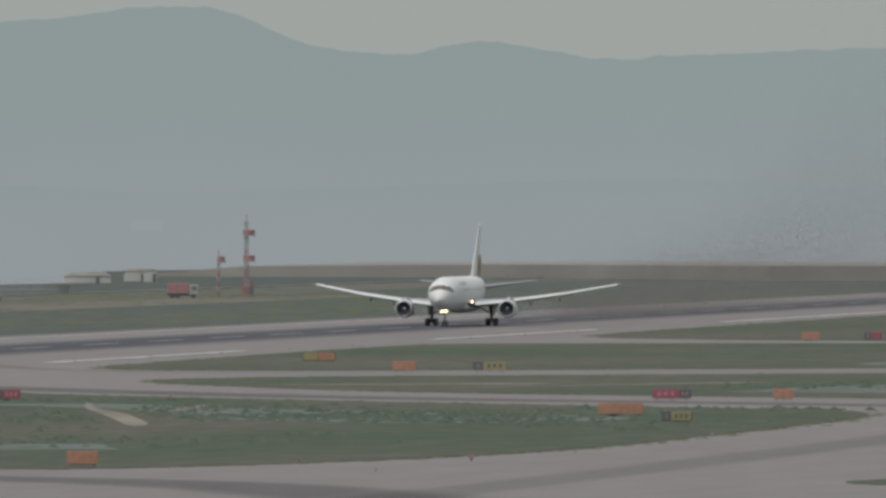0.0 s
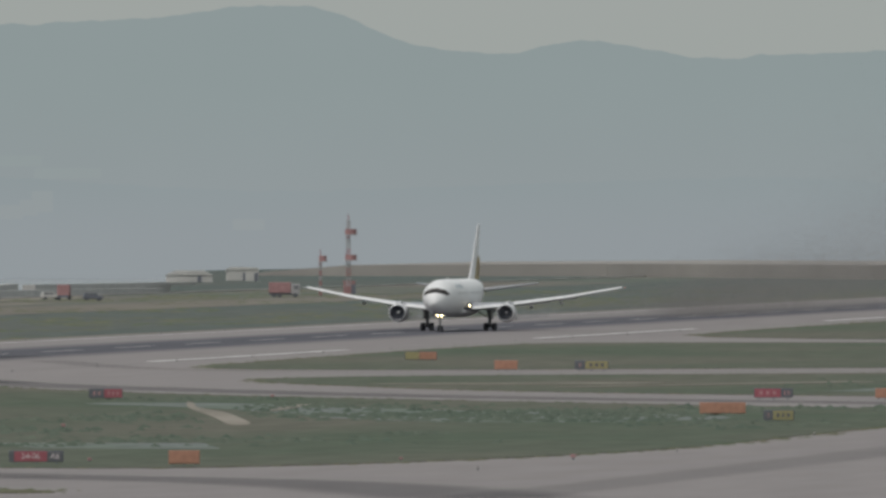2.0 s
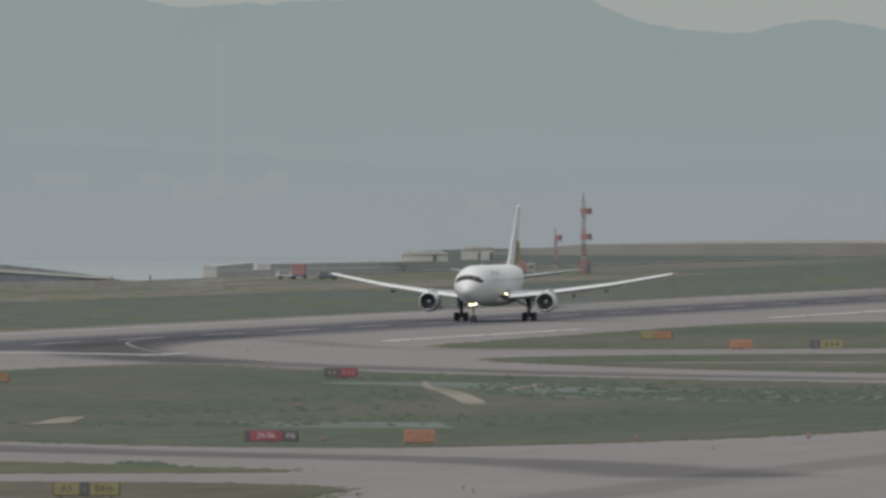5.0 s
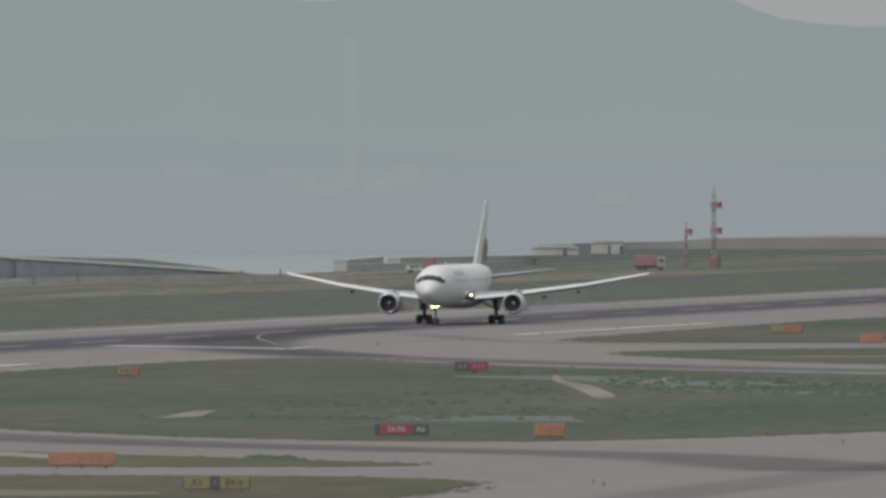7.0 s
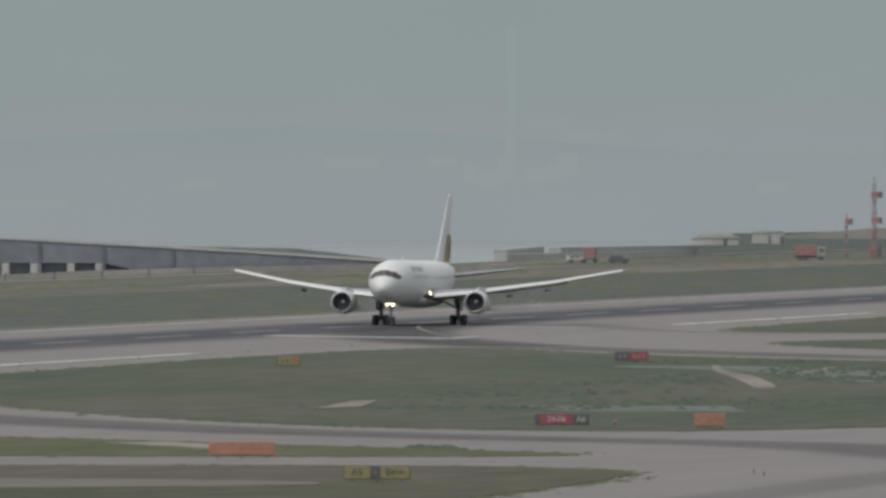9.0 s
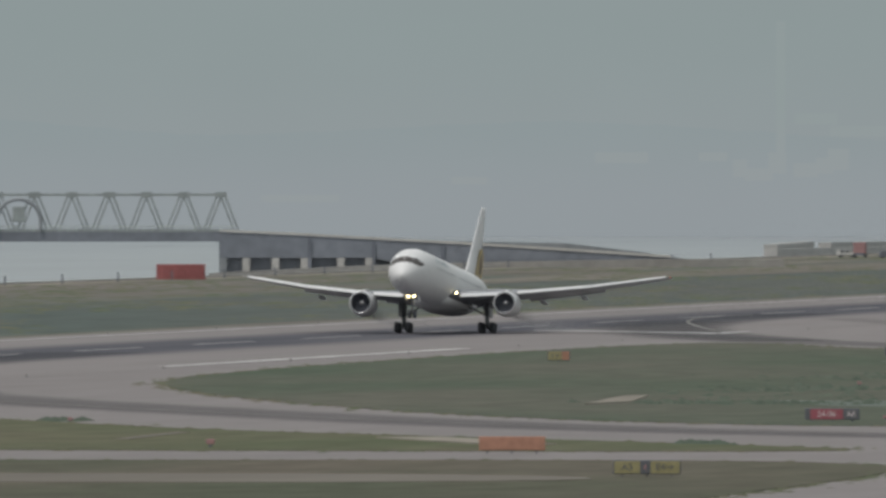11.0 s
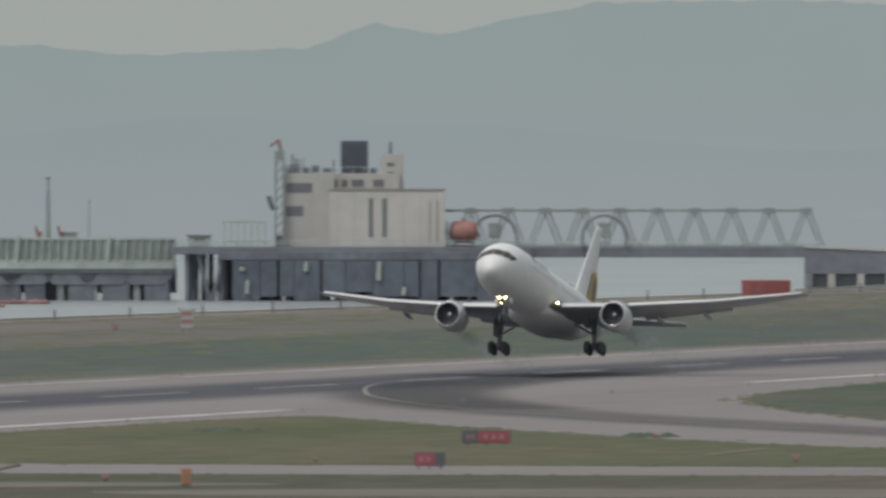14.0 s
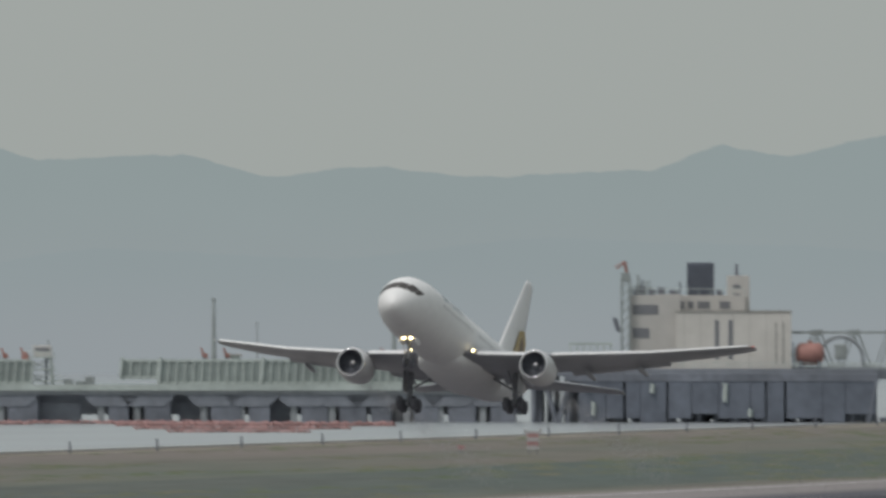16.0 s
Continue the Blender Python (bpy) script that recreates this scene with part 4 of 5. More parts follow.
def truss_bridge():
    """Two truss planes over a plate girder, from behind the plant to the abutment."""
    ob = thing("truss_bridge", pier(0, 4, 0), "grey-green steel truss bridge over the sea", "bridge", kind="structure")
    x0, x1, low, high, step = -4.0, 64.5, 6.5, 12.9, 6.62
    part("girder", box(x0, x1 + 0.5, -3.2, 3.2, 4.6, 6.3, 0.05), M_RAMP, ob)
    for y in (-3.0, 3.0):
        part("lower_chord", box(x0, x1, y - 0.2, y + 0.2, low - 0.2, low + 0.25), M_TRUSS, ob)
        part("upper_chord", box(x0, x1 - 2.6, y - 0.2, y + 0.2, high - 0.25, high + 0.2), M_TRUSS, ob)
        k = 0
        x = x1 - 2.7 + (0.9 if y > 0 else 0.0)
        while x > x0:
            part("diagonal", bar((x - 0.25, y, high), (x - 2.7, y, low), 0.17, 5), M_TRUSS, ob)
            part("diagonal", bar((x + 0.25, y, high), (x + 2.7, y, low), 0.17, 5), M_TRUSS, ob)
            part("gusset", box(x - 0.6, x + 0.6, y - 0.24, y + 0.24, high - 0.5, high + 0.45), M_TRUSS, ob)
            x -= step
    x = x1 - 2.7
    while x > x0:
        part("cross_beam", bar((x, -3, high), (x, 3, high), 0.13, 5), M_TRUSS, ob)
        x -= step
    for cx in (6.9, 26.3):
        ring = bmesh.new()
        for k in range(14):
            a, b = math.pi * k / 14, math.pi * (k + 1) / 14
            add_bar(ring, (cx + 3.9 * math.cos(a), -3.6, low + 1.7 + 3.9 * math.sin(a)), (cx + 3.9 * math.cos(b), -3.6, low + 1.7 + 3.9 * math.sin(b)), 0.32, 6)
        add_bar(ring, (cx - 3.9, -3.6, low + 1.7), (cx - 3.9, -3.6, low), 0.32, 6)
        add_bar(ring, (cx + 3.9, -3.6, low + 1.7), (cx + 3.9, -3.6, low), 0.32, 6)
        part("arch", ring, M_DARKCON, ob, "dark arched pipe loop")
        part("valve_box", box(cx - 1.1, cx + 1.1, -3.9, -3.2, low + 1.6, low + 4.3, 0.2), M_TRUSS, ob)
    rail = bmesh.new()
    for k in range(46):
        add_bar(rail, (x0 + 1.5 * k, -3.3, 6.3), (x0 + 1.5 * k, -3.3, 7.3), 0.05, 4)
    add_bar(rail, (x0, -3.3, 7.3), (x1, -3.3, 7.3), 0.06, 4)
    part("railing", rail, M_STEEL, ob)
    return ob


def approach_ramp():
    ob = thing("approach_ramp", pier(0, 4, 0), "stained concrete approach ramp sloping to the shore", "ramp", kind="structure")
    tops = [(62.0, 6.3), (75, 5.75), (89, 4.95), (101, 4.3), (113, 3.6), (127, 2.7), (142, 1.7)]
    for (xa, za), (xb, zb) in zip(tops, tops[1:]):
        wall = bmesh.new()
        rows = [[Vector((x, y, z)) for y, z in ((-3.5, bottom), (3.5, bottom), (3.5, t), (-3.5, t))] for x, t, bottom in ((xa, za, 1.7 if xa < 99 else -0.8), (xb, zb, 1.7 if xb < 100 else -0.8))]
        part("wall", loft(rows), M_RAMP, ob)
        part("parapet", loft([[Vector((x, y, z)) for y, z in ((-3.7, t), (-3.3, t), (-3.3, t + 0.45), (-3.7, t + 0.45))] for x, t in ((xa, za), (xb, zb))]), M_SHED, ob, "pale concrete parapet")
    for x, w in ((62, 1.2), (66.0, 1.3), (71.2, 1.3), (76.3, 1.4), (82.8, 1.3), (87.8, 1.3), (94, 1.4)):
        part("pier", box(x, x + w, -3.45, 3.45, -4, 1.72), M_SHED if x > 63 else M_DARKCON, ob)
    # fill added behind the openings, in place of the shade inside them
    part("arch_shade_fill", box(62.2, 99, -2.4, 3.2, -3, 1.71), M_RAMP, ob, "fill added inside the arches to make the openings dark")
    for x in (77.6, 89.0, 101.2):
        part("pilaster", box(x, x + 0.6, -3.8, -3.48, -0.5, 5.2 - (x - 77) * 0.05), M_PILE, ob)
    part("far_ramp", loft([[Vector((x, y, z)) for y, z in ((20, -0.5), (27, -0.5), (27, t), (20, t))] for x, t in ((92, 4.9), (110, 4.4), (124, 4.2), (138, 2.6), (148, 1.0))]), M_DARKCON, ob)
    part("road_edge", loft([[Vector((x, y, z)) for y, z in ((-8, -4), (-4, -4), (-4, t), (-8, t))] for x, t in ((60, -1.0), (70, -0.5), (86, 0.3), (110, 1.0), (142, 1.5), (162, 1.5))]), M_CONCRETE, ob)
    return ob


def oil_tank():
    ob = thing("storage_tank", pier(1.4, -3, 6.5), "rust-red horizontal tank on a steel cradle", "tank")
    tank = turned([(-2.6, 0.05), (-2.5, 0.9), (-2.2, 1.6), (-1.7, 1.95), (1.7, 1.95), (2.2, 1.6), (2.5, 0.9), (2.6, 0.05)], 20)
    bmesh.ops.transform(tank, matrix=pose(0, 0, 2.6, 0, 0, 90), verts=tank.verts)
    smooth(part("tank", tank, M_TANK, ob))
    for x in (-1.6, 1.6):
        part("cradle", box(x - 0.25, x + 0.25, -1.5, 1.5, 0, 1.4), M_PILE, ob)
    part("manhole", bar((0, 0, 4.5), (0, 0, 5.0), 0.4, 10), M_TANK, ob)
    part("frame_post", bar((-2.9, -2, 0), (-2.9, -2, 4.6), 0.15, 6), M_STACK, ob)
    return ob


def jetty():
    ob = thing("jetty", pier(), "piled jetty with pale green steel screens", "jetty", kind="structure")
    part("deck", box(-200, -49.6, -4, 6, 1.9, 3.3, 0.06), M_DARKCON, ob)
    part("edge_beam", box(-200, -49.6, -4.3, -4.02, 2.6, 3.7), M_STEEL, ob)
    for i, (xa, xb) in enumerate(((-120.6, -114.2), (-113.8, -96.0), (-95.6, -78.0), (-77.6, -61.9), (-61.5, -49.8), (-190, -172.5), (-172, -154.5), (-154, -136.5))):
        low = 3.6 if i else 4.6
        screen = part("screen", box(xa, xb, -3.1, -2.95, low + 0.6, 7.7), M_SCREEN, ob, "pale green ribbed screen")
        part("top_rail", box(xa - 0.2, xb + 0.2, -3.3, -2.8, 7.7, 8.15), M_STEEL, screen)
        part("bottom_rail", box(xa - 0.2, xb + 0.2, -3.3, -2.8, low, low + 0.6), M_STEEL, screen)
        n = max(3, round((xb - xa) / 1.45))
        for k in range(n + 1):
            x = xa + (xb - xa) * k / n
            part("rib", bar((x, -3.3, low + 0.3), (x + 0.22, -3.3, 7.8), 0.19, 5), M_STEEL, screen)
        part("end_post", bar((xa - 0.2, -3.4, low), (xa + 0.2, -3.4, 8.5), 0.32, 6), M_STEEL, screen)
    rng = random.Random(9)
    for x in (-196, -178, -160, -142, -124.2, -117.8, -106, -99.3, -90, -83.2, -77.7, -70, -64, -56.5):
        part("column", box(x - 0.6, x + 0.6, -3.4, -2.2, -4, 2.0, 0.08), M_DARKCON, ob, "stained concrete column")
        part("dark_pier", box(x + 1.3, x + 1.3 + rng.uniform(3.6, 5.6), -3.6, 4.5, -4, 1.2, 0.15), M_PILE, ob)
        part("cross_head", loft([[Vector((xa, y, z)) for xa, z in ((x - 3.0, 1.95), (x - 2.6, 1.0), (x - 1.2, -0.2), (x + 4.6, -0.2), (x + 6.2, 1.0), (x + 6.6, 1.95))] for y in (-3.75, 5)]), M_RAMP, ob)
    # backing added to close bright gaps between columns, paled against the deck's shadow
    part("gap_backing", box(-200, -49.6, 1.0, 5.5, -1.7, 1.9), M_MARINE, ob)
    for k in range(12):
        part("dark_pier", box(-198 + k * 12.5, -190.5 + k * 12.5, 0.5, 5.0, -4, 0.5), M_MARINE, ob)
    return ob


def jetty_pole(x):
    ob = thing("lighting_pole", pier(x, -1, 3.3), "tall grey tapering lamp pole on the jetty", "lamp pole", "jetty poles")
    part("pole", bar((0, 0, 0), (0, 0, 15.2), 0.6, 8, 0.2), M_TRUSS, ob)
    part("lamp_head", box(-0.35, 0.35, -0.3, 0.3, 15.2, 15.7, 0.1), M_TRUSS, ob)
    part("foot", box(-0.7, 0.7, -0.7, 0.7, 0, 0.5, 0.05), M_DARKCON, ob)
    return ob


def hose_crane(x):
    ob = thing("hose_crane", pier(x, 1, 3.3), "small red hose crane standing over the jetty", "crane", "hose cranes")
    part("riser", bar((0, 0, 0), (0, 0, 5.4), 0.25, 6), M_STACK, ob)
    part("arm", bar((0, 0, 5.2), (-0.5, 0, 6.9), 0.28, 6, 0.15), M_TANK, ob, "red arm")
    part("counterweight", box(0.0, 0.7, -0.3, 0.3, 5.0, 5.9, 0.1), M_TANK, ob, "red counterweight")
    return ob


platform()
plant_building()
platform_crane()
truss_bridge()
approach_ramp()
oil_tank()
jetty()
for x in (-168.3, -136.3, -104.3, -72.3):
    if x > -110:
        jetty_pole(x)
    hose_crane(x - 1.8)
    hose_crane(x + 2.2)


def gangway_frame():
    ob = thing("gangway_frame", pier(-37.4, -6, 6.5), "pale green open gangway frame on the platform", "frame")
    for k in range(7):
        part("post", bar((-3.6 + 1.2 * k, 0, 0), (-3.6 + 1.2 * k, 0, 4.3), 0.14, 5), M_STEEL, ob)
    part("top_beam", box(-3.8, 3.9, -0.2, 0.2, 4.2, 4.6), M_STEEL, ob)
    part("mid_beam", box(-3.8, 3.9, -0.2, 0.2, 0.8, 1.1), M_STEEL, ob)
    return ob


gangway_frame()
def loading_tower():
    ob = thing("loading_tower", pier(-135.3, -0.5, 3.3), "pale grey-green open steel loading tower on the jetty", "tower")
    for x in (-2.6, 2.4):
        for y in (-1.6, 1.6):
            part("leg", bar((x, y, 0), (x * 0.85, y, 5.2), 0.2, 6), M_STEEL, ob)
    for z, x0, x1 in ((1.0, -3.4, 4.2), (3.0, -2.8, 2.8), (5.2, -2.9, 2.7)):
        deck = part("deck", box(x0, x1, -1.9, 1.9, z - 0.12, z + 0.12), M_STEEL, ob)
        rail = bmesh.new()
        for k in range(6):
            x = x0 + (x1 - x0) * k / 5
            add_bar(rail, (x, -1.9, z), (x, -1.9, z + 1.0), 0.06, 4)
        add_bar(rail, (x0, -1.9, z + 1.0), (x1, -1.9, z + 1.0), 0.06, 4)
        part("railing", rail, M_STEEL, deck)
    for z in (0.0, 2.6):
        part("brace", bar((-2.5, -1.6, z), (2.2, -1.6, z + 2.6), 0.1, 5), M_TRUSS, ob)
        part("brace", bar((2.3, -1.6, z), (-2.4, -1.6, z + 2.6), 0.1, 5), M_TRUSS, ob)
    hut_ob = part("operator_cabin", box(-1.0, 2.2, -1.2, 1.2, 5.32, 7.3, 0.1), M_SHED, ob, "pale operator's cabin")
    part("window", box(-0.7, 1.9, -1.25, -1.15, 6.2, 6.9), M_DARKGLASS, hut_ob)
    part("aerial", bar((1.6, 0, 7.3), (1.6, 0, 8.3), 0.12, 5), M_TRUSS, ob)
    part("hose_mast", bar((-2.4, -2.2, 0.8), (-2.4, -2.2, 6.2), 0.32, 6), M_TANK, ob, "dull red hose mast")
    part("hose_drum", box(-3.0, -1.8, -2.6, -1.9, 4.3, 5.9, 0.15), M_TANK, ob, "dull red hose drum")
    for x, h in ((5.2, 1.4), (7.3, 1.0), (9.0, 1.8)):
        part("pump_box", box(x - 0.8, x + 0.8, -1.2, 1.2, 0, h, 0.15), M_TRUSS, ob)
    return ob


loading_tower()
for x in (-143.2, -141.6):
    hose_crane(x)
for x in (-96.7, -65.1):
    ob = thing("signal_mast", pier(x, 2, 3.3), "thin grey signal mast standing on the jetty", "mast", "signal masts")
    part("pole", bar((0, 0, 0), (0, 0, 11.5), 0.16, 6, 0.1), M_TRUSS, ob)
    part("foot", box(-0.4, 0.4, -0.4, 0.4, 0, 0.3), M_DARKCON, ob)
for x, w, h in ((-45.5, 4.0, 1.9), (-100.4, 1.7, 5.5), (-89.0, 1.9, 5.3), (-68.3, 2.2, 5.6)):
    ob = thing("deck_cabin", pier(x, -1, 6.5 if x > -60 else 3.3), "small grey steel cabin on the jetty", "cabin")
    part("wall", box(-w / 2, w / 2, -1.5, 1.5, 0, h, 0.1), M_STEEL, ob)
    part("roof", box(-w / 2 - 0.3, w / 2 + 0.3, -1.8, 1.8, h, h + 0.25, 0.05), M_CONCRETE, ob)
    part("window", box(-w / 4, w / 4, -1.55, -1.45, h * 0.5, h * 0.8), M_DARKGLASS, ob)
mooring = thing("mooring_dolphin", pier(17.0, -6, -3), "low dark mooring dolphin beside the platform", "dolphin")
part("base", box(-3.2, 3.5, -2, 2, -1, 0.9, 0.2), M_PILE, mooring)
part("mast", bar((1.6, 0, 0.8), (1.6, 0, 2.9), 0.3, 6), M_PILE, mooring)
part("walkway", box(-0.5, 3.4, -0.4, 0.4, 2.6, 2.9), M_PILE, mooring)
boom = thing("oil_boom", pier(0, 0, -3), "faded orange floating boom on the sea", "floating boom")
for x0, y0, n, step, swing, r in ((-118, -92, 60, 0.8, 0.6, 0.7), (-112, -160, 40, 0.9, 3.0, 0.45), (-104, -225, 26, 0.9, 3.0, 0.4), (-150, -40, 58, 0.9, 3.0, 0.5), (-170, -60, 40, 0.9, 2.0, 0.5)):
    run = bmesh.new()
    for k in range(n):
        add_bar(run, (x0 + k * step, y0 + swing * math.sin(k * 0.7), 0.05), (x0 + (k + 0.9) * step, y0 + swing * math.sin((k + 0.9) * 0.7), 0.05), r * (0.8 + 0.1 * ((k * 7) % 5)), 6)
    part("boom_run", run, M_BOOM, boom)

# ---- shore ----
wall_ob = thing("sea_wall", pose(0, 0, 0), "pale concrete sea wall along the shore", "sea wall", kind="structure")
for k in range(46):
    part("wall_block", box(-547.5, -546.01, 1500 + 60 * k, 1559.6 + 60 * k, -4, 0.3, 0.08), M_CONCRETE, wall_ob)
for k in range(40):
    ob = thing("fence_post", pose(-541, 1500 + k * 42.0, 0), "thin grey post at the shore", "post", "shore posts")
    part("post", bar((0, 0, -0.1), (0, 0, 1.5), 0.14, 6), M_STACK, ob)


def shipping_container(x, y, length, turn):
    ob = thing("shipping_container", pose(x, y, 0, 0, 0, turn), "weathered red steel container standing on coastal turf", "container")
    part("body", box(-length / 2, length / 2, -1.2, 1.2, 0.1, 2.5, 0.05), M_RED, ob)
    for k in range(int(length / 0.55)):
        part("rib", box(-length / 2 + 0.2 + k * 0.55, -length / 2 + 0.4 + k * 0.55, -1.26, -1.19, 0.25, 2.35), M_RED, ob)
    part("base_rail", box(-length / 2, length / 2, -1.22, 1.22, 0, 0.2), M_TANK, ob)
    return ob


shipping_container(-540.8, 2640, 7.8, 11)


def antenna_mast(x, y, h, rings, width, label):
    ob = thing("antenna_mast", pose(x, y, 0, 0, 0, 8), label, "mast", "antenna masts")
    n = 8
    for k in range(n):
        z0, z1 = h * k / n, h * (k + 1) / n
        seg = bmesh.new()
        w = width * (1 - 0.35 * k / n)
        for dx, dy in ((-w, -w), (w, -w), (w, w), (-w, w)):
            add_bar(seg, (dx, dy, z0), (dx, dy, z1), 0.09, 4)
        for a, b in (((-w, -w), (w, -w)), ((w, -w), (w, w)), ((w, w), (-w, w)), ((-w, w), (-w, -w))):
            add_bar(seg, (*a, z0), (*b, (z0 + z1) / 2), 0.07, 4)
            add_bar(seg, (*b, (z0 + z1) / 2), (*a, z1), 0.07, 4)
        part("lattice", seg, M_HAZYRED if k % 2 == 0 else M_MASTWHITE, ob, "red lattice section" if k % 2 == 0 else "white lattice section")
    for z, r in rings:
        part("antenna_drum", bar((0.5, 0, z - 0.55), (0.5, 0, z + 0.55), r, 14), M_HAZYRED, ob, "red antenna drum")
        part("platform", bar((0.5, 0, z - 0.75), (0.5, 0, z - 0.6), r + 0.2, 14), M_MASTWHITE, ob)
    part("spike", bar((0, 0, h), (0, 0, h + 1.2), 0.08, 5), M_RED, ob)
    return ob


antenna_mast(-497, 3401, 15.4, ((13.0, 1.2), (7.8, 1.2)), 0.42, "tall red and white lattice antenna mast")
antenna_mast(-502, 3396, 8.2, ((7.6, 0.8),), 0.22, "short red and white antenna mast")


def hut(name, x, y, w, d, h, mat, label, category, gable=0.0, turn=8.0):
    ob = thing(name, pose(x, y, 0, 0, 0, turn), label, category)
    part("wall", box(-w / 2, w / 2, -d / 2, d / 2, 0, h, 0.05), mat, ob)
    if gable:
        part("roof", loft([[Vector((-w / 2 - 0.3, yy, h)), Vector((w / 2 + 0.3, yy, h)), Vector((w * 0.3, yy, h + gable)), Vector((-w * 0.3, yy, h + gable))] for yy in (-d / 2 - 0.2, d / 2 + 0.2)]), M_SHED, ob)
    else:
        part("roof", box(-w / 2 - 0.15, w / 2 + 0.15, -d / 2 - 0.15, d / 2 + 0.15, h, h + 0.2), mat, ob)
    part("door", box(w * 0.18, w * 0.18 + 0.9, -d / 2 - 0.05, -d / 2 + 0.1, 0.05, min(2.0, h * 0.85)), M_STACK, ob)
    return ob


hut("equipment_hut", -505, 3457, 2.4, 2.4, 2.6, M_HAZYRED, "red hut at the foot of the mast", "hut")
hut("coast_shed", *polar(0.1545, 4000), 11.0, 6, 1.7, M_SHED, "pale metal shed with a low hipped roof by the shore", "shed", 1.1)
hut("coast_shed", *polar(0.1516, 4080), 6.0, 5, 2.6, M_SHED, "small grey shed with a low roof by the shore", "shed", 0.7)
hut("coast_shed", *polar(0.1508, 4050), 3.2, 3, 2.9, M_SHED, "small pale grey hut by the shore", "hut", 0.4)


def truck(x, y, paint, label, turn, length=6.2):
    ob = thing("truck", pose(x, y, 0, 0, 0, turn), label, "truck", "parked trucks")
    h = length / 2
    part("cargo_body", box(-h, h * 0.42, -1.2, 1.2, 0.9, 3.0, 0.1), paint, ob)
    cab = part("cab", box(h * 0.46, h, -1.15, 1.15, 0.6, 2.7, 0.2), M_MASTWHITE, ob, "white driver's cab")
    part("windscreen", box(h - 0.03, h + 0.02, -0.95, 0.95, 1.6, 2.4), M_DARKGLASS, cab)
    part("side_window", box(h * 0.6, h * 0.9, -1.19, -1.14, 1.6, 2.4), M_DARKGLASS, cab)
    part("chassis", box(-h, h * 0.9, -0.9, 0.9, 0.5, 0.95), M_PILE, ob)
    for wx in (-h * 0.65, -h * 0.3, h * 0.7):
        for wy in (-1.0, 1.0):
            w = part("wheel", turned([(-0.15, 0.05), (-0.15, 0.45), (0.15, 0.45), (0.15, 0.05)], 14), M_TYRE, ob)
            w.location = (wx, wy, 0.45)
    return ob


def car(x, y, paint, label):
    ob = thing("car", pose(x, y, 0, 0, 0, 20), label, "car", "parked cars")
    part("body", box(-1.9, 1.9, -0.85, 0.85, 0.3, 0.95, 0.2), paint, ob)
    cabin = part("cabin", loft([[Vector((x0, -0.75, z)), Vector((x1, -0.75, z)), Vector((x1, 0.75, z)), Vector((x0, 0.75, z))] for x0, x1, z in ((-1.85, 1.0, 0.9), (-1.6, 0.5, 1.5))]), paint, ob)
    for x0 in (-1.4, -0.45):
        part("side_window", box(x0, x0 + 0.8, -0.8, -0.7, 1.0, 1.38), M_DARKGLASS, cabin)
    for wx in (-1.2, 1.2):
        for wy in (-0.8, 0.8):
            w = part("wheel", turned([(-0.1, 0.05), (-0.1, 0.32), (0.1, 0.32), (0.1, 0.05)], 14), M_TYRE, ob)
            w.location = (wx, wy, 0.32)
    return ob


truck(-501, 3340, M_HAZYRED, "red fire truck with a white cab on the coastal turf", 8)
car(*polar(0.1627, 3300), M_SHED, "small white estate car parked by the shore")
truck(*polar(0.1619, 3290), M_HAZYRED, "dark red truck parked by the shore", 95, 5.0)
car(*polar(0.1602, 3270), M_STACK, "small dark grey estate car parked by the shore")

# low walls of the old breakwater
for a, b, z in ((0.1672, 0.1560, 0.3), (0.1672, 0.1650, 0.5), (0.1640, 0.1545, 0.6)):
    x0, y0 = polar(a, 3350 + z * 700)
    x1, y1 = polar(b, 3480 + z * 700)
    bm = bmesh.new()
    d = Vector((x1 - x0, y1 - y0, 0)).normalized()
    nrm = Vector((-d.y, d.x, 0)) * 1.5
    rows = [[Vector((x, y, -4)) - nrm, Vector((x, y, -4)) + nrm, Vector((x, y, z)) + nrm, Vector((x, y, z)) - nrm] for x, y in ((x0, y0), (x1, y1))]
    tagged(part("breakwater", loft(rows), M_PALECON), "pale low concrete breakwater wall", "breakwater", kind="structure")


def approach_light(x, y):
    ob = thing("light_stand", pose(x, y, 0, 0, 0, 12), "red and white frame with lamps on the turf", "light stand")
    for k in range(4):
        part("panel", box(-0.7, 0.7, -0.1, 0.1, 0.6 + 0.5 * k, 1.1 + 0.5 * k - 0.02), M_HAZYRED if k % 2 else M_MASTWHITE, ob)
    part("cross_arm", box(-1.1, 1.1, -0.1, 0.1, 2.6, 2.85), M_MASTWHITE, ob)
    for dx in (-0.9, 0.9):
        part("lamp", bar((dx, 0, 2.85), (dx, 0, 3.15), 0.14, 8), M_MASTWHITE, ob)
    for dx in (-0.5, 0.5):
        part("leg", bar((dx, 0, 0), (dx, 0, 0.7), 0.07, 6), M_STACK, ob)
    return ob


approach_light(-484, 2010)


def marker_cone(x, y, h, mat=M_HAZYRED):
    ob = thing("marker_post", pose(x, y, 0), "small red marker on the turf", "marker", "red markers")
    part("post", bar((0, 0, 0), (0, 0, h * 0.6), 0.09, 6), M_STACK, ob)
    part("head", box(-h * 0.42, h * 0.42, -0.12, 0.12, h * 0.45, h, 0.04), mat, ob)
    return ob


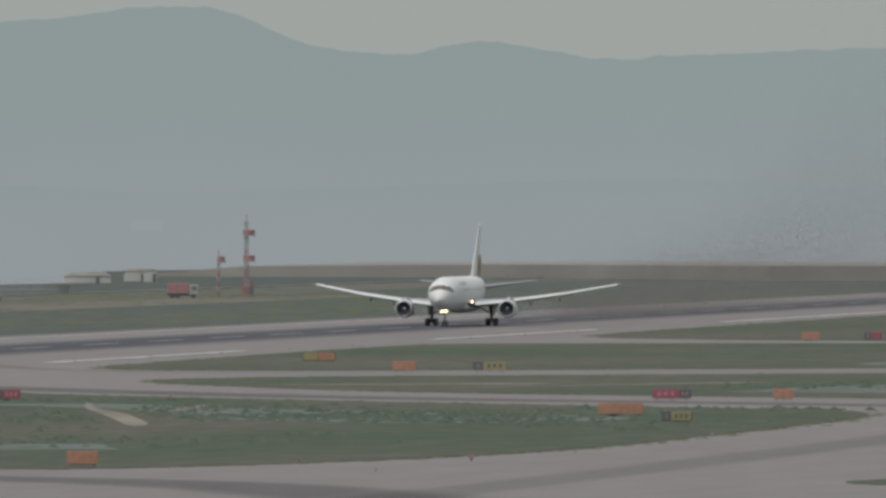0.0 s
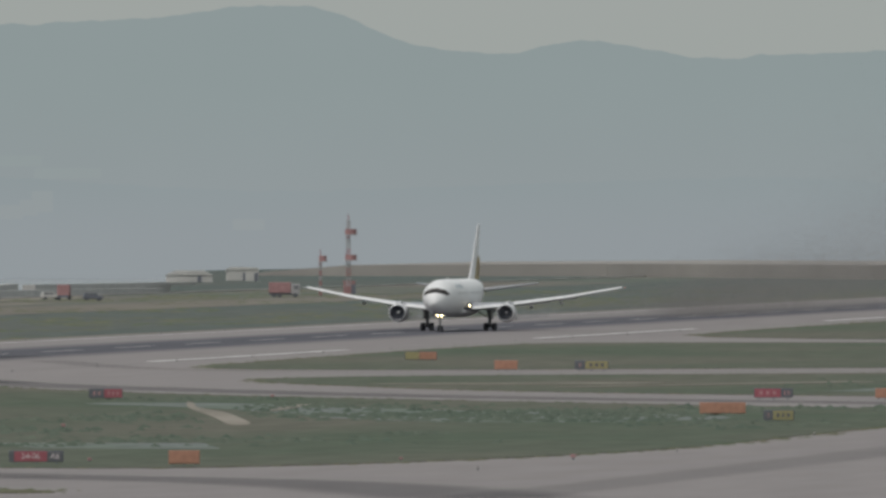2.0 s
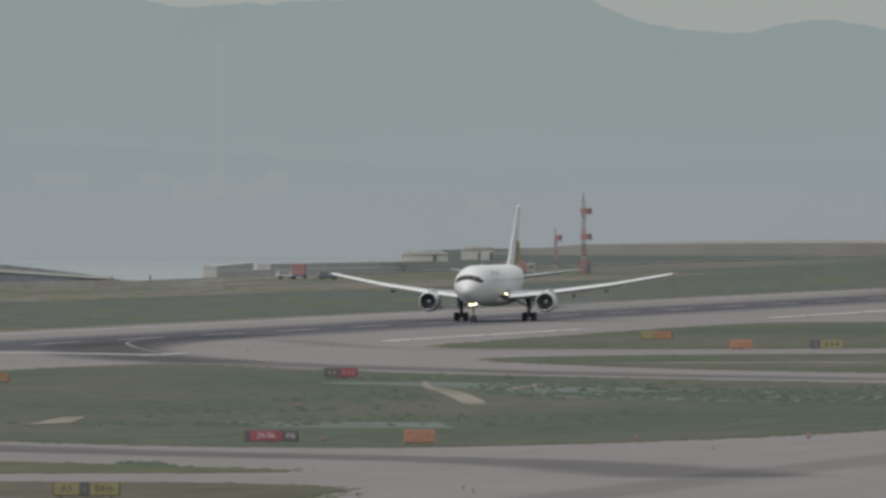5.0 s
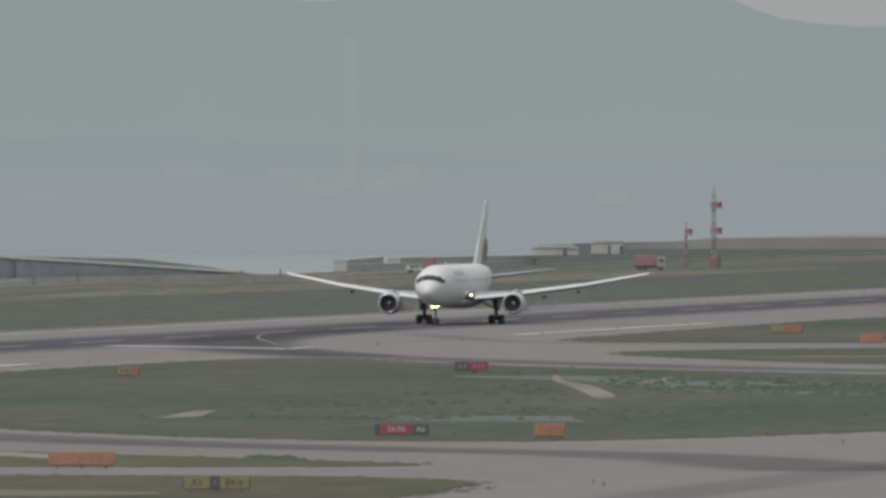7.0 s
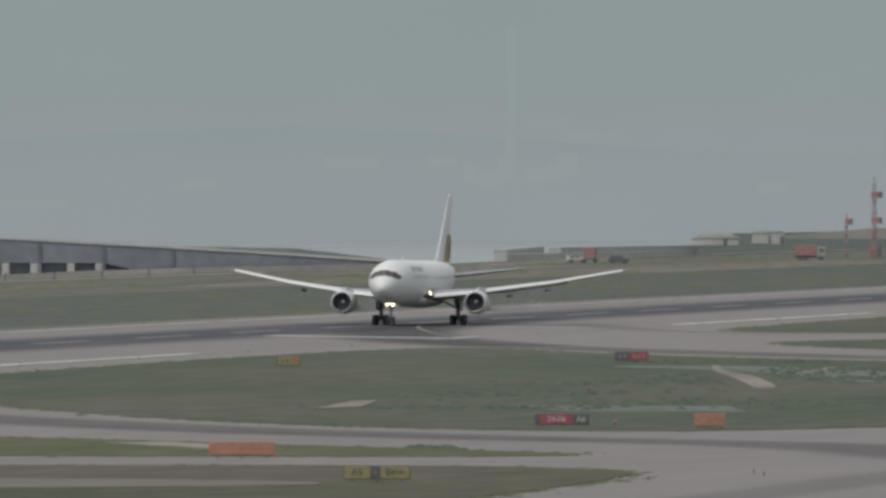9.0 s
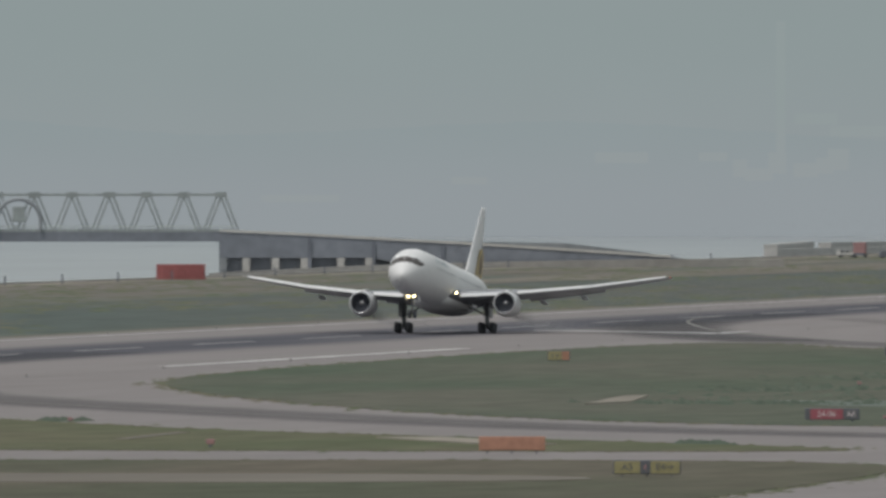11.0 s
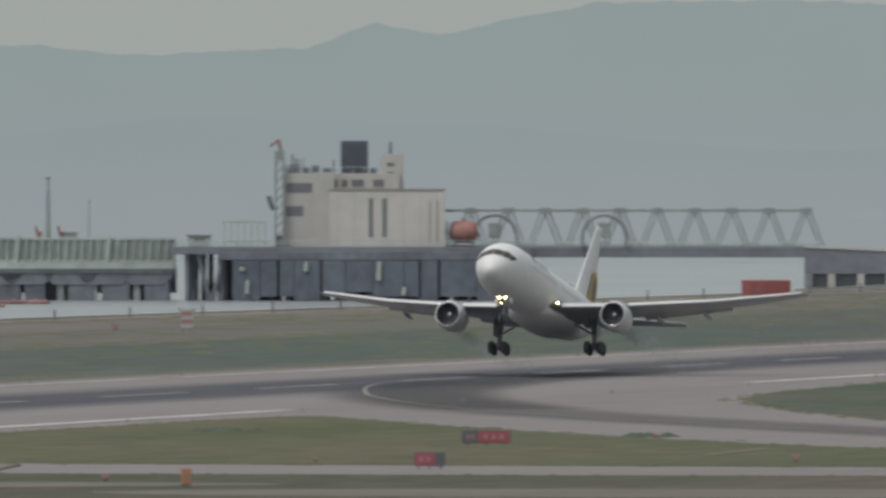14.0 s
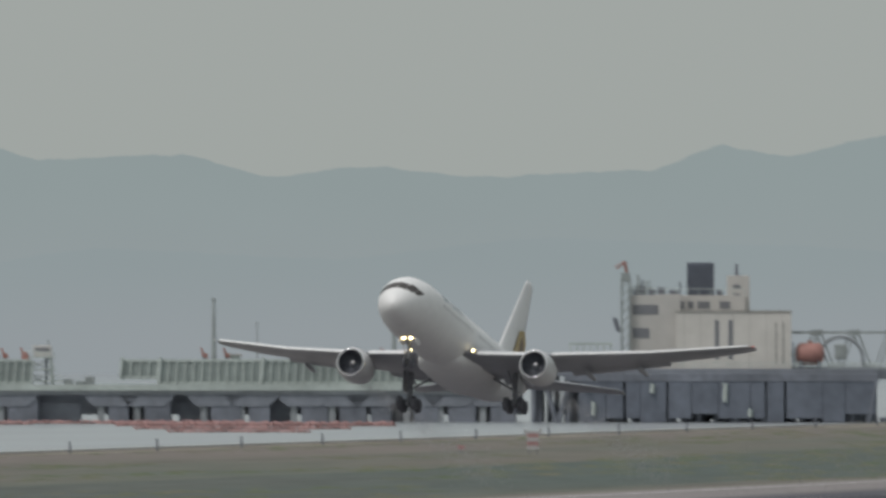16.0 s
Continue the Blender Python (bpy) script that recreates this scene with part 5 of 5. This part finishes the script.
for x, y, h in ((-497.7, 2029, 0.95), (-225.1, 1108.7, 0.62), (-256.8, 1213.2, 0.4), (-246, 1632, 0.45), (-257, 1104, 0.4), (-178, 1245, 0.3), (-232, 1420, 0.4), (-200, 1236, 0.35), (-166, 1252, 0.45), (-254, 1033, 0.5)):
    marker_cone(x, y, h)

# ---- airfield signs ----
def text_mesh(words, size, depth=0.01):
    cu = bpy.data.curves.new("lettering", "FONT")
    cu.body, cu.size, cu.extrude, cu.align_x, cu.align_y = words, size, depth, "CENTER", "CENTER"
    tmp = bpy.data.objects.new("lettering", cu)
    scene.collection.objects.link(tmp)
    me = bpy.data.meshes.new_from_object(tmp.evaluated_get(bpy.context.evaluated_depsgraph_get()))
    bpy.data.objects.remove(tmp)
    bpy.data.curves.remove(cu)
    return me


def sign(x, y, width, height, panels, label, lift=0.25):
    """panels: (share of the width, material, words) from one end to the other; the face looks at the viewing deck."""
    turn = math.degrees(math.atan2(-x, y))
    ob = thing("airfield_sign", pose(x, y, 0.05, 0, 0, turn), label, "sign", "airfield signs")
    part("housing", box(-width / 2 - 0.06, width / 2 + 0.06, -0.12, 0.16, lift - 0.05, lift + height + 0.05, 0.03), M_BLACK if panels[0][1] != M_ORANGE else M_ORANGE, ob)
    at = -width / 2
    for share, mat, words in panels:
        w = width * share
        face = part("face", box(at + 0.02, at + w - 0.02, -0.15, -0.1, lift, lift + height, 0.01), mat, ob)
        if words:
            bars = words.count("|")
            if bars:
                for k in range(bars):
                    cx = at + w * (k + 1) / (bars + 1)
                    part("letter_bar", box(cx - w * 0.06, cx + w * 0.06, -0.165, -0.152, lift + height * 0.28, lift + height * 0.72), M_DIMLETTER if mat != M_YELLOW else M_BLACK, face)
            else:
                me = text_mesh(words, height * 0.8)
                me.materials.append(M_LETTER if mat != M_YELLOW else M_BLACK)
                t = new("letters", me)
                t.parent = face
                t.matrix_basis = pose(at + w / 2, -0.165, lift + height / 2, 90)
        at += w
    for dx in (-width * 0.38, 0, width * 0.38):
        part("leg", bar((dx, 0.02, -0.05), (dx, 0.02, lift), 0.05, 6), M_STACK, ob)
    return ob


R, O, Y, B = M_SIGNRED, M_ORANGE, M_YELLOW, M_BLACK
for x, y, w, h, panels, label in (
    (-201.1, 1089.8, 4.22, 0.81, [(1, O, "")], "long orange cover over a sign on turf"),
    (-189.6, 1214.9, 2.14, 0.86, [(1, O, "")], "square orange cover over a sign on turf"),
    (-201.5, 1221.0, 3.88, 0.74, [(0.08, B, ""), (0.63, R, "24-06"), (0.29, B, "A6")], "red and black runway holding sign with white figures"),
    (-260.1, 1617.4, 3.17, 0.82, [(0.45, B, "||"), (0.55, R, "|||")], "red and black sign on turf near the runway exit"),
    (-177.9, 1009.1, 4.00, 0.75, [(0.4, Y, "A5"), (0.15, B, "|"), (0.45, Y, "E4\u2192")], "yellow and black taxiway direction sign"),
    (-286.3, 1575.8, 2.03, 0.80, [(0.65, Y, "||"), (0.35, O, "")], "yellow exit sign near the runway"),
    (-186.4, 1507.9, 4.01, 0.90, [(1, O, "")], "long orange cover over a sign on turf"),
    (-196.5, 1629.8, 3.67, 0.82, [(0.7, R, "|||"), (0.3, B, "||")], "red and black holding sign on turf"),
    (-175.8, 1462.0, 2.56, 0.79, [(0.3, B, "|"), (0.7, Y, "|||")], "black and yellow location sign"),
    (-185.5, 1629.2, 1.81, 0.82, [(1, O, "")], "square orange cover over a sign on turf"),
    (-259.4, 1898.6, 2.50, 0.90, [(1, O, "")], "square orange cover over a sign on turf"),
    (-249.8, 1899.9, 3.71, 0.90, [(0.3, B, "|"), (0.7, Y, "|||")], "black and yellow location sign far down the field"),
    (-285.2, 2011.8, 3.80, 0.90, [(0.45, Y, ""), (0.55, O, "")], "yellow and orange sign near the runway"),
    (-260.6, 2321.9, 2.26, 0.90, [(1, O, "")], "square orange cover over a far sign"),
    (-253.1, 2332.6, 2.35, 0.90, [(0.4, B, "|"), (0.6, R, "")], "dark sign far down the field"),
    (-260.9, 1174.4, 3.33, 0.84, [(0.32, B, "||"), (0.68, R, "|||")], "black and red runway holding sign on turf"),
    (-244.3, 1082.5, 1.93, 0.82, [(0.7, R, "||"), (0.3, B, "")], "red and black sign with an orange rim beside the road"),
    (-289.0, 1130.9, 3.43, 0.78, [(1, O, "")], "long orange cover over a sign near the runway"),
    (-244.3, 1014.4, 0.52, 0.90, [(1, O, "")], "narrow orange marker board beside the road"),
):
    sign(x, y, w, h, panels, label)

# edge lights along the pavement
for i, (x, y) in enumerate([(-313, 1100 + 60 * k) for k in range(24)] + [(-381, 1100 + 60 * k) for k in range(30)] + [(-163, 1290 + 90 * k) for k in range(6)] + [(-163, 1020), (-158, 1034), (-160, 1043), (-166, 1200)]):
    if i == 0:
        lamp = thing("edge_light", pose(x, y, 0.02), "small dark elevated edge light on the pavement's edge", "edge light", "edge lights")
        part("stem", bar((0, 0, 0), (0, 0, 0.2), 0.04, 6), M_STACK, lamp)
        part("lamp_head", bar((0, 0, 0.18), (0, 0, 0.32), 0.08, 8), M_CONCRETE, lamp)
    else:
        copy_thing(lamp, pose(x, y, 0.02))


# ---- exhaust haze: fine soot, thick where the engines ran up, thin behind the airliner ----
def soot(name, n, y0, y1, height, width, size, mat, label, seed):
    """height, width: rows of (share of the way, metres); the haze thins out upwards and at both ends."""
    rng = np.random.default_rng(seed)
    f = rng.uniform(0, 1, n)
    tall = np.interp(f, [h[0] for h in height], [h[1] for h in height])
    wide = np.interp(f, [w[0] for w in width], [w[1] for w in width])
    centre = np.stack([wide * rng.normal(0, 0.5, n), y0 + (y1 - y0) * f, tall * np.abs(rng.normal(0, 0.5, n)) + 0.3], 1)
    corners = centre[:, None, :] + rng.normal(0, size, (n, 3, 3))
    corners[:, :, 2] = np.maximum(corners[:, :, 2], 0.06)
    me = bpy.data.meshes.new(name)
    me.vertices.add(3 * n)
    me.vertices.foreach_set("co", corners.reshape(-1))
    me.loops.add(3 * n)
    me.loops.foreach_set("vertex_index", np.arange(3 * n))
    me.polygons.add(n)
    me.polygons.foreach_set("loop_start", np.arange(0, 3 * n, 3))
    me.update(calc_edges=True)
    me.materials.append(mat)
    return tagged(new(name, me), label, "exhaust haze", kind="stuff")


run_up = soot("exhaust_haze", 420000, 2740, 3380, ((0, 5), (0.35, 15), (0.7, 42), (1, 56)), ((0, 8), (1, 22)), 0.037, M_SOOT, "dim brown exhaust haze drifting over the runway", 21)
run_up.location.x = -347
wake = soot("exhaust_haze", 70000, 90, 700, ((0, 4), (0.4, 11), (1, 18)), ((0, 6), (1, 14)), 0.03, M_SOOT, "thin grey exhaust haze trailing behind the airliner", 22)

vapours = []
for side in (1, -1):
    cloud_ob = soot("exhaust_haze", 9000, 0, 46, ((0, 0.8), (0.5, 2.0), (1, 3.2)), ((0, 0.8), (1, 3.0)), 0.028, M_VAPOUR, "faint pale exhaust haze behind an engine of the airliner", 30 + side)
    vapours.append((cloud_ob, side))


# ---- what moves ----
def motions():
    # seconds, place along the runway, height of the wheels, nose-up degrees
    track = [(0, 2610, 0, 0), (0.5, 2582, 0, 0), (1, 2552, 0, 0), (1.5, 2522, 0, 0), (2, 2492, 0, 0), (2.5, 2460, 0, 0), (3, 2428, 0, 0), (3.5, 2396, 0, 0),
             (4, 2363, 0, 0), (4.5, 2329, 0, 0), (5, 2295, 0, 0), (5.5, 2260, 0, 0), (6, 2225, 0, 0), (6.5, 2189, 0, 0), (7, 2153, 0, 0), (7.5, 2116, 0, 0), (8, 2078, 0, 0), (8.5, 2040, 0, 0.1),
             (9, 2002, 0, 0.6), (9.5, 1963, 0, 1.5), (10, 1924, 0, 2.7), (10.5, 1885, 0, 3.8), (11, 1844, 0, 5.0), (11.5, 1803, 0.0, 5.8), (12, 1762, 0.08, 6.5), (12.5, 1721, 0.28, 7.1),
             (13, 1679, 0.64, 7.5), (13.5, 1636.5, 1.18, 8.0), (14, 1593, 2.0, 8.8), (14.5, 1551, 3.25, 9.2), (15, 1507, 4.85, 9.7), (15.5, 1463, 6.9, 10.3), (16, 1419, 9.35, 11.0)]
    flight = [(t, pose(-347, y - 4.2, 0.035 + z, -up * 1.05, min(max((t - 14) * 0.5, 0), 0.6), 0)) for t, y, z, up in track]
    walk(jet, flight)
    for cloud_ob, side in vapours:
        walk(cloud_ob, [(t, m @ pose(side * 8.07, -2.5, 1.3)) for t, m in flight])
    walk(wake, [(t, pose(-347, y, 0)) for t, y, z, up in track])
    # the wings bend up as they take the weight
    for wing in WINGS:
        side = wing["side"]
        rows = []
        for t, droop in ((0, 1.75), (5, 1.65), (8.5, 1.45), (10.5, 1.0), (12, 0.6), (13.5, 0.35), (14.5, 0.15), (15, -0.2), (16, -0.4)):
            rows.append((t, pose(0, 0, 3.6) @ pose(0, 0, 0, 0, side * droop, 0) @ pose(0, 0, -3.6)))
        walk(wing, rows)
    for tail in TAILS:
        side = tail["side"]
        walk(tail, [(t, pose(0, 0, 5.8) @ pose(0, 0, 0, 0, side * droop, 0) @ pose(0, 0, -5.8)) for t, droop in ((0, -2.0), (8.5, -1.6), (10.5, 1.4), (13, 3.6), (16, 4.6))])


motions()
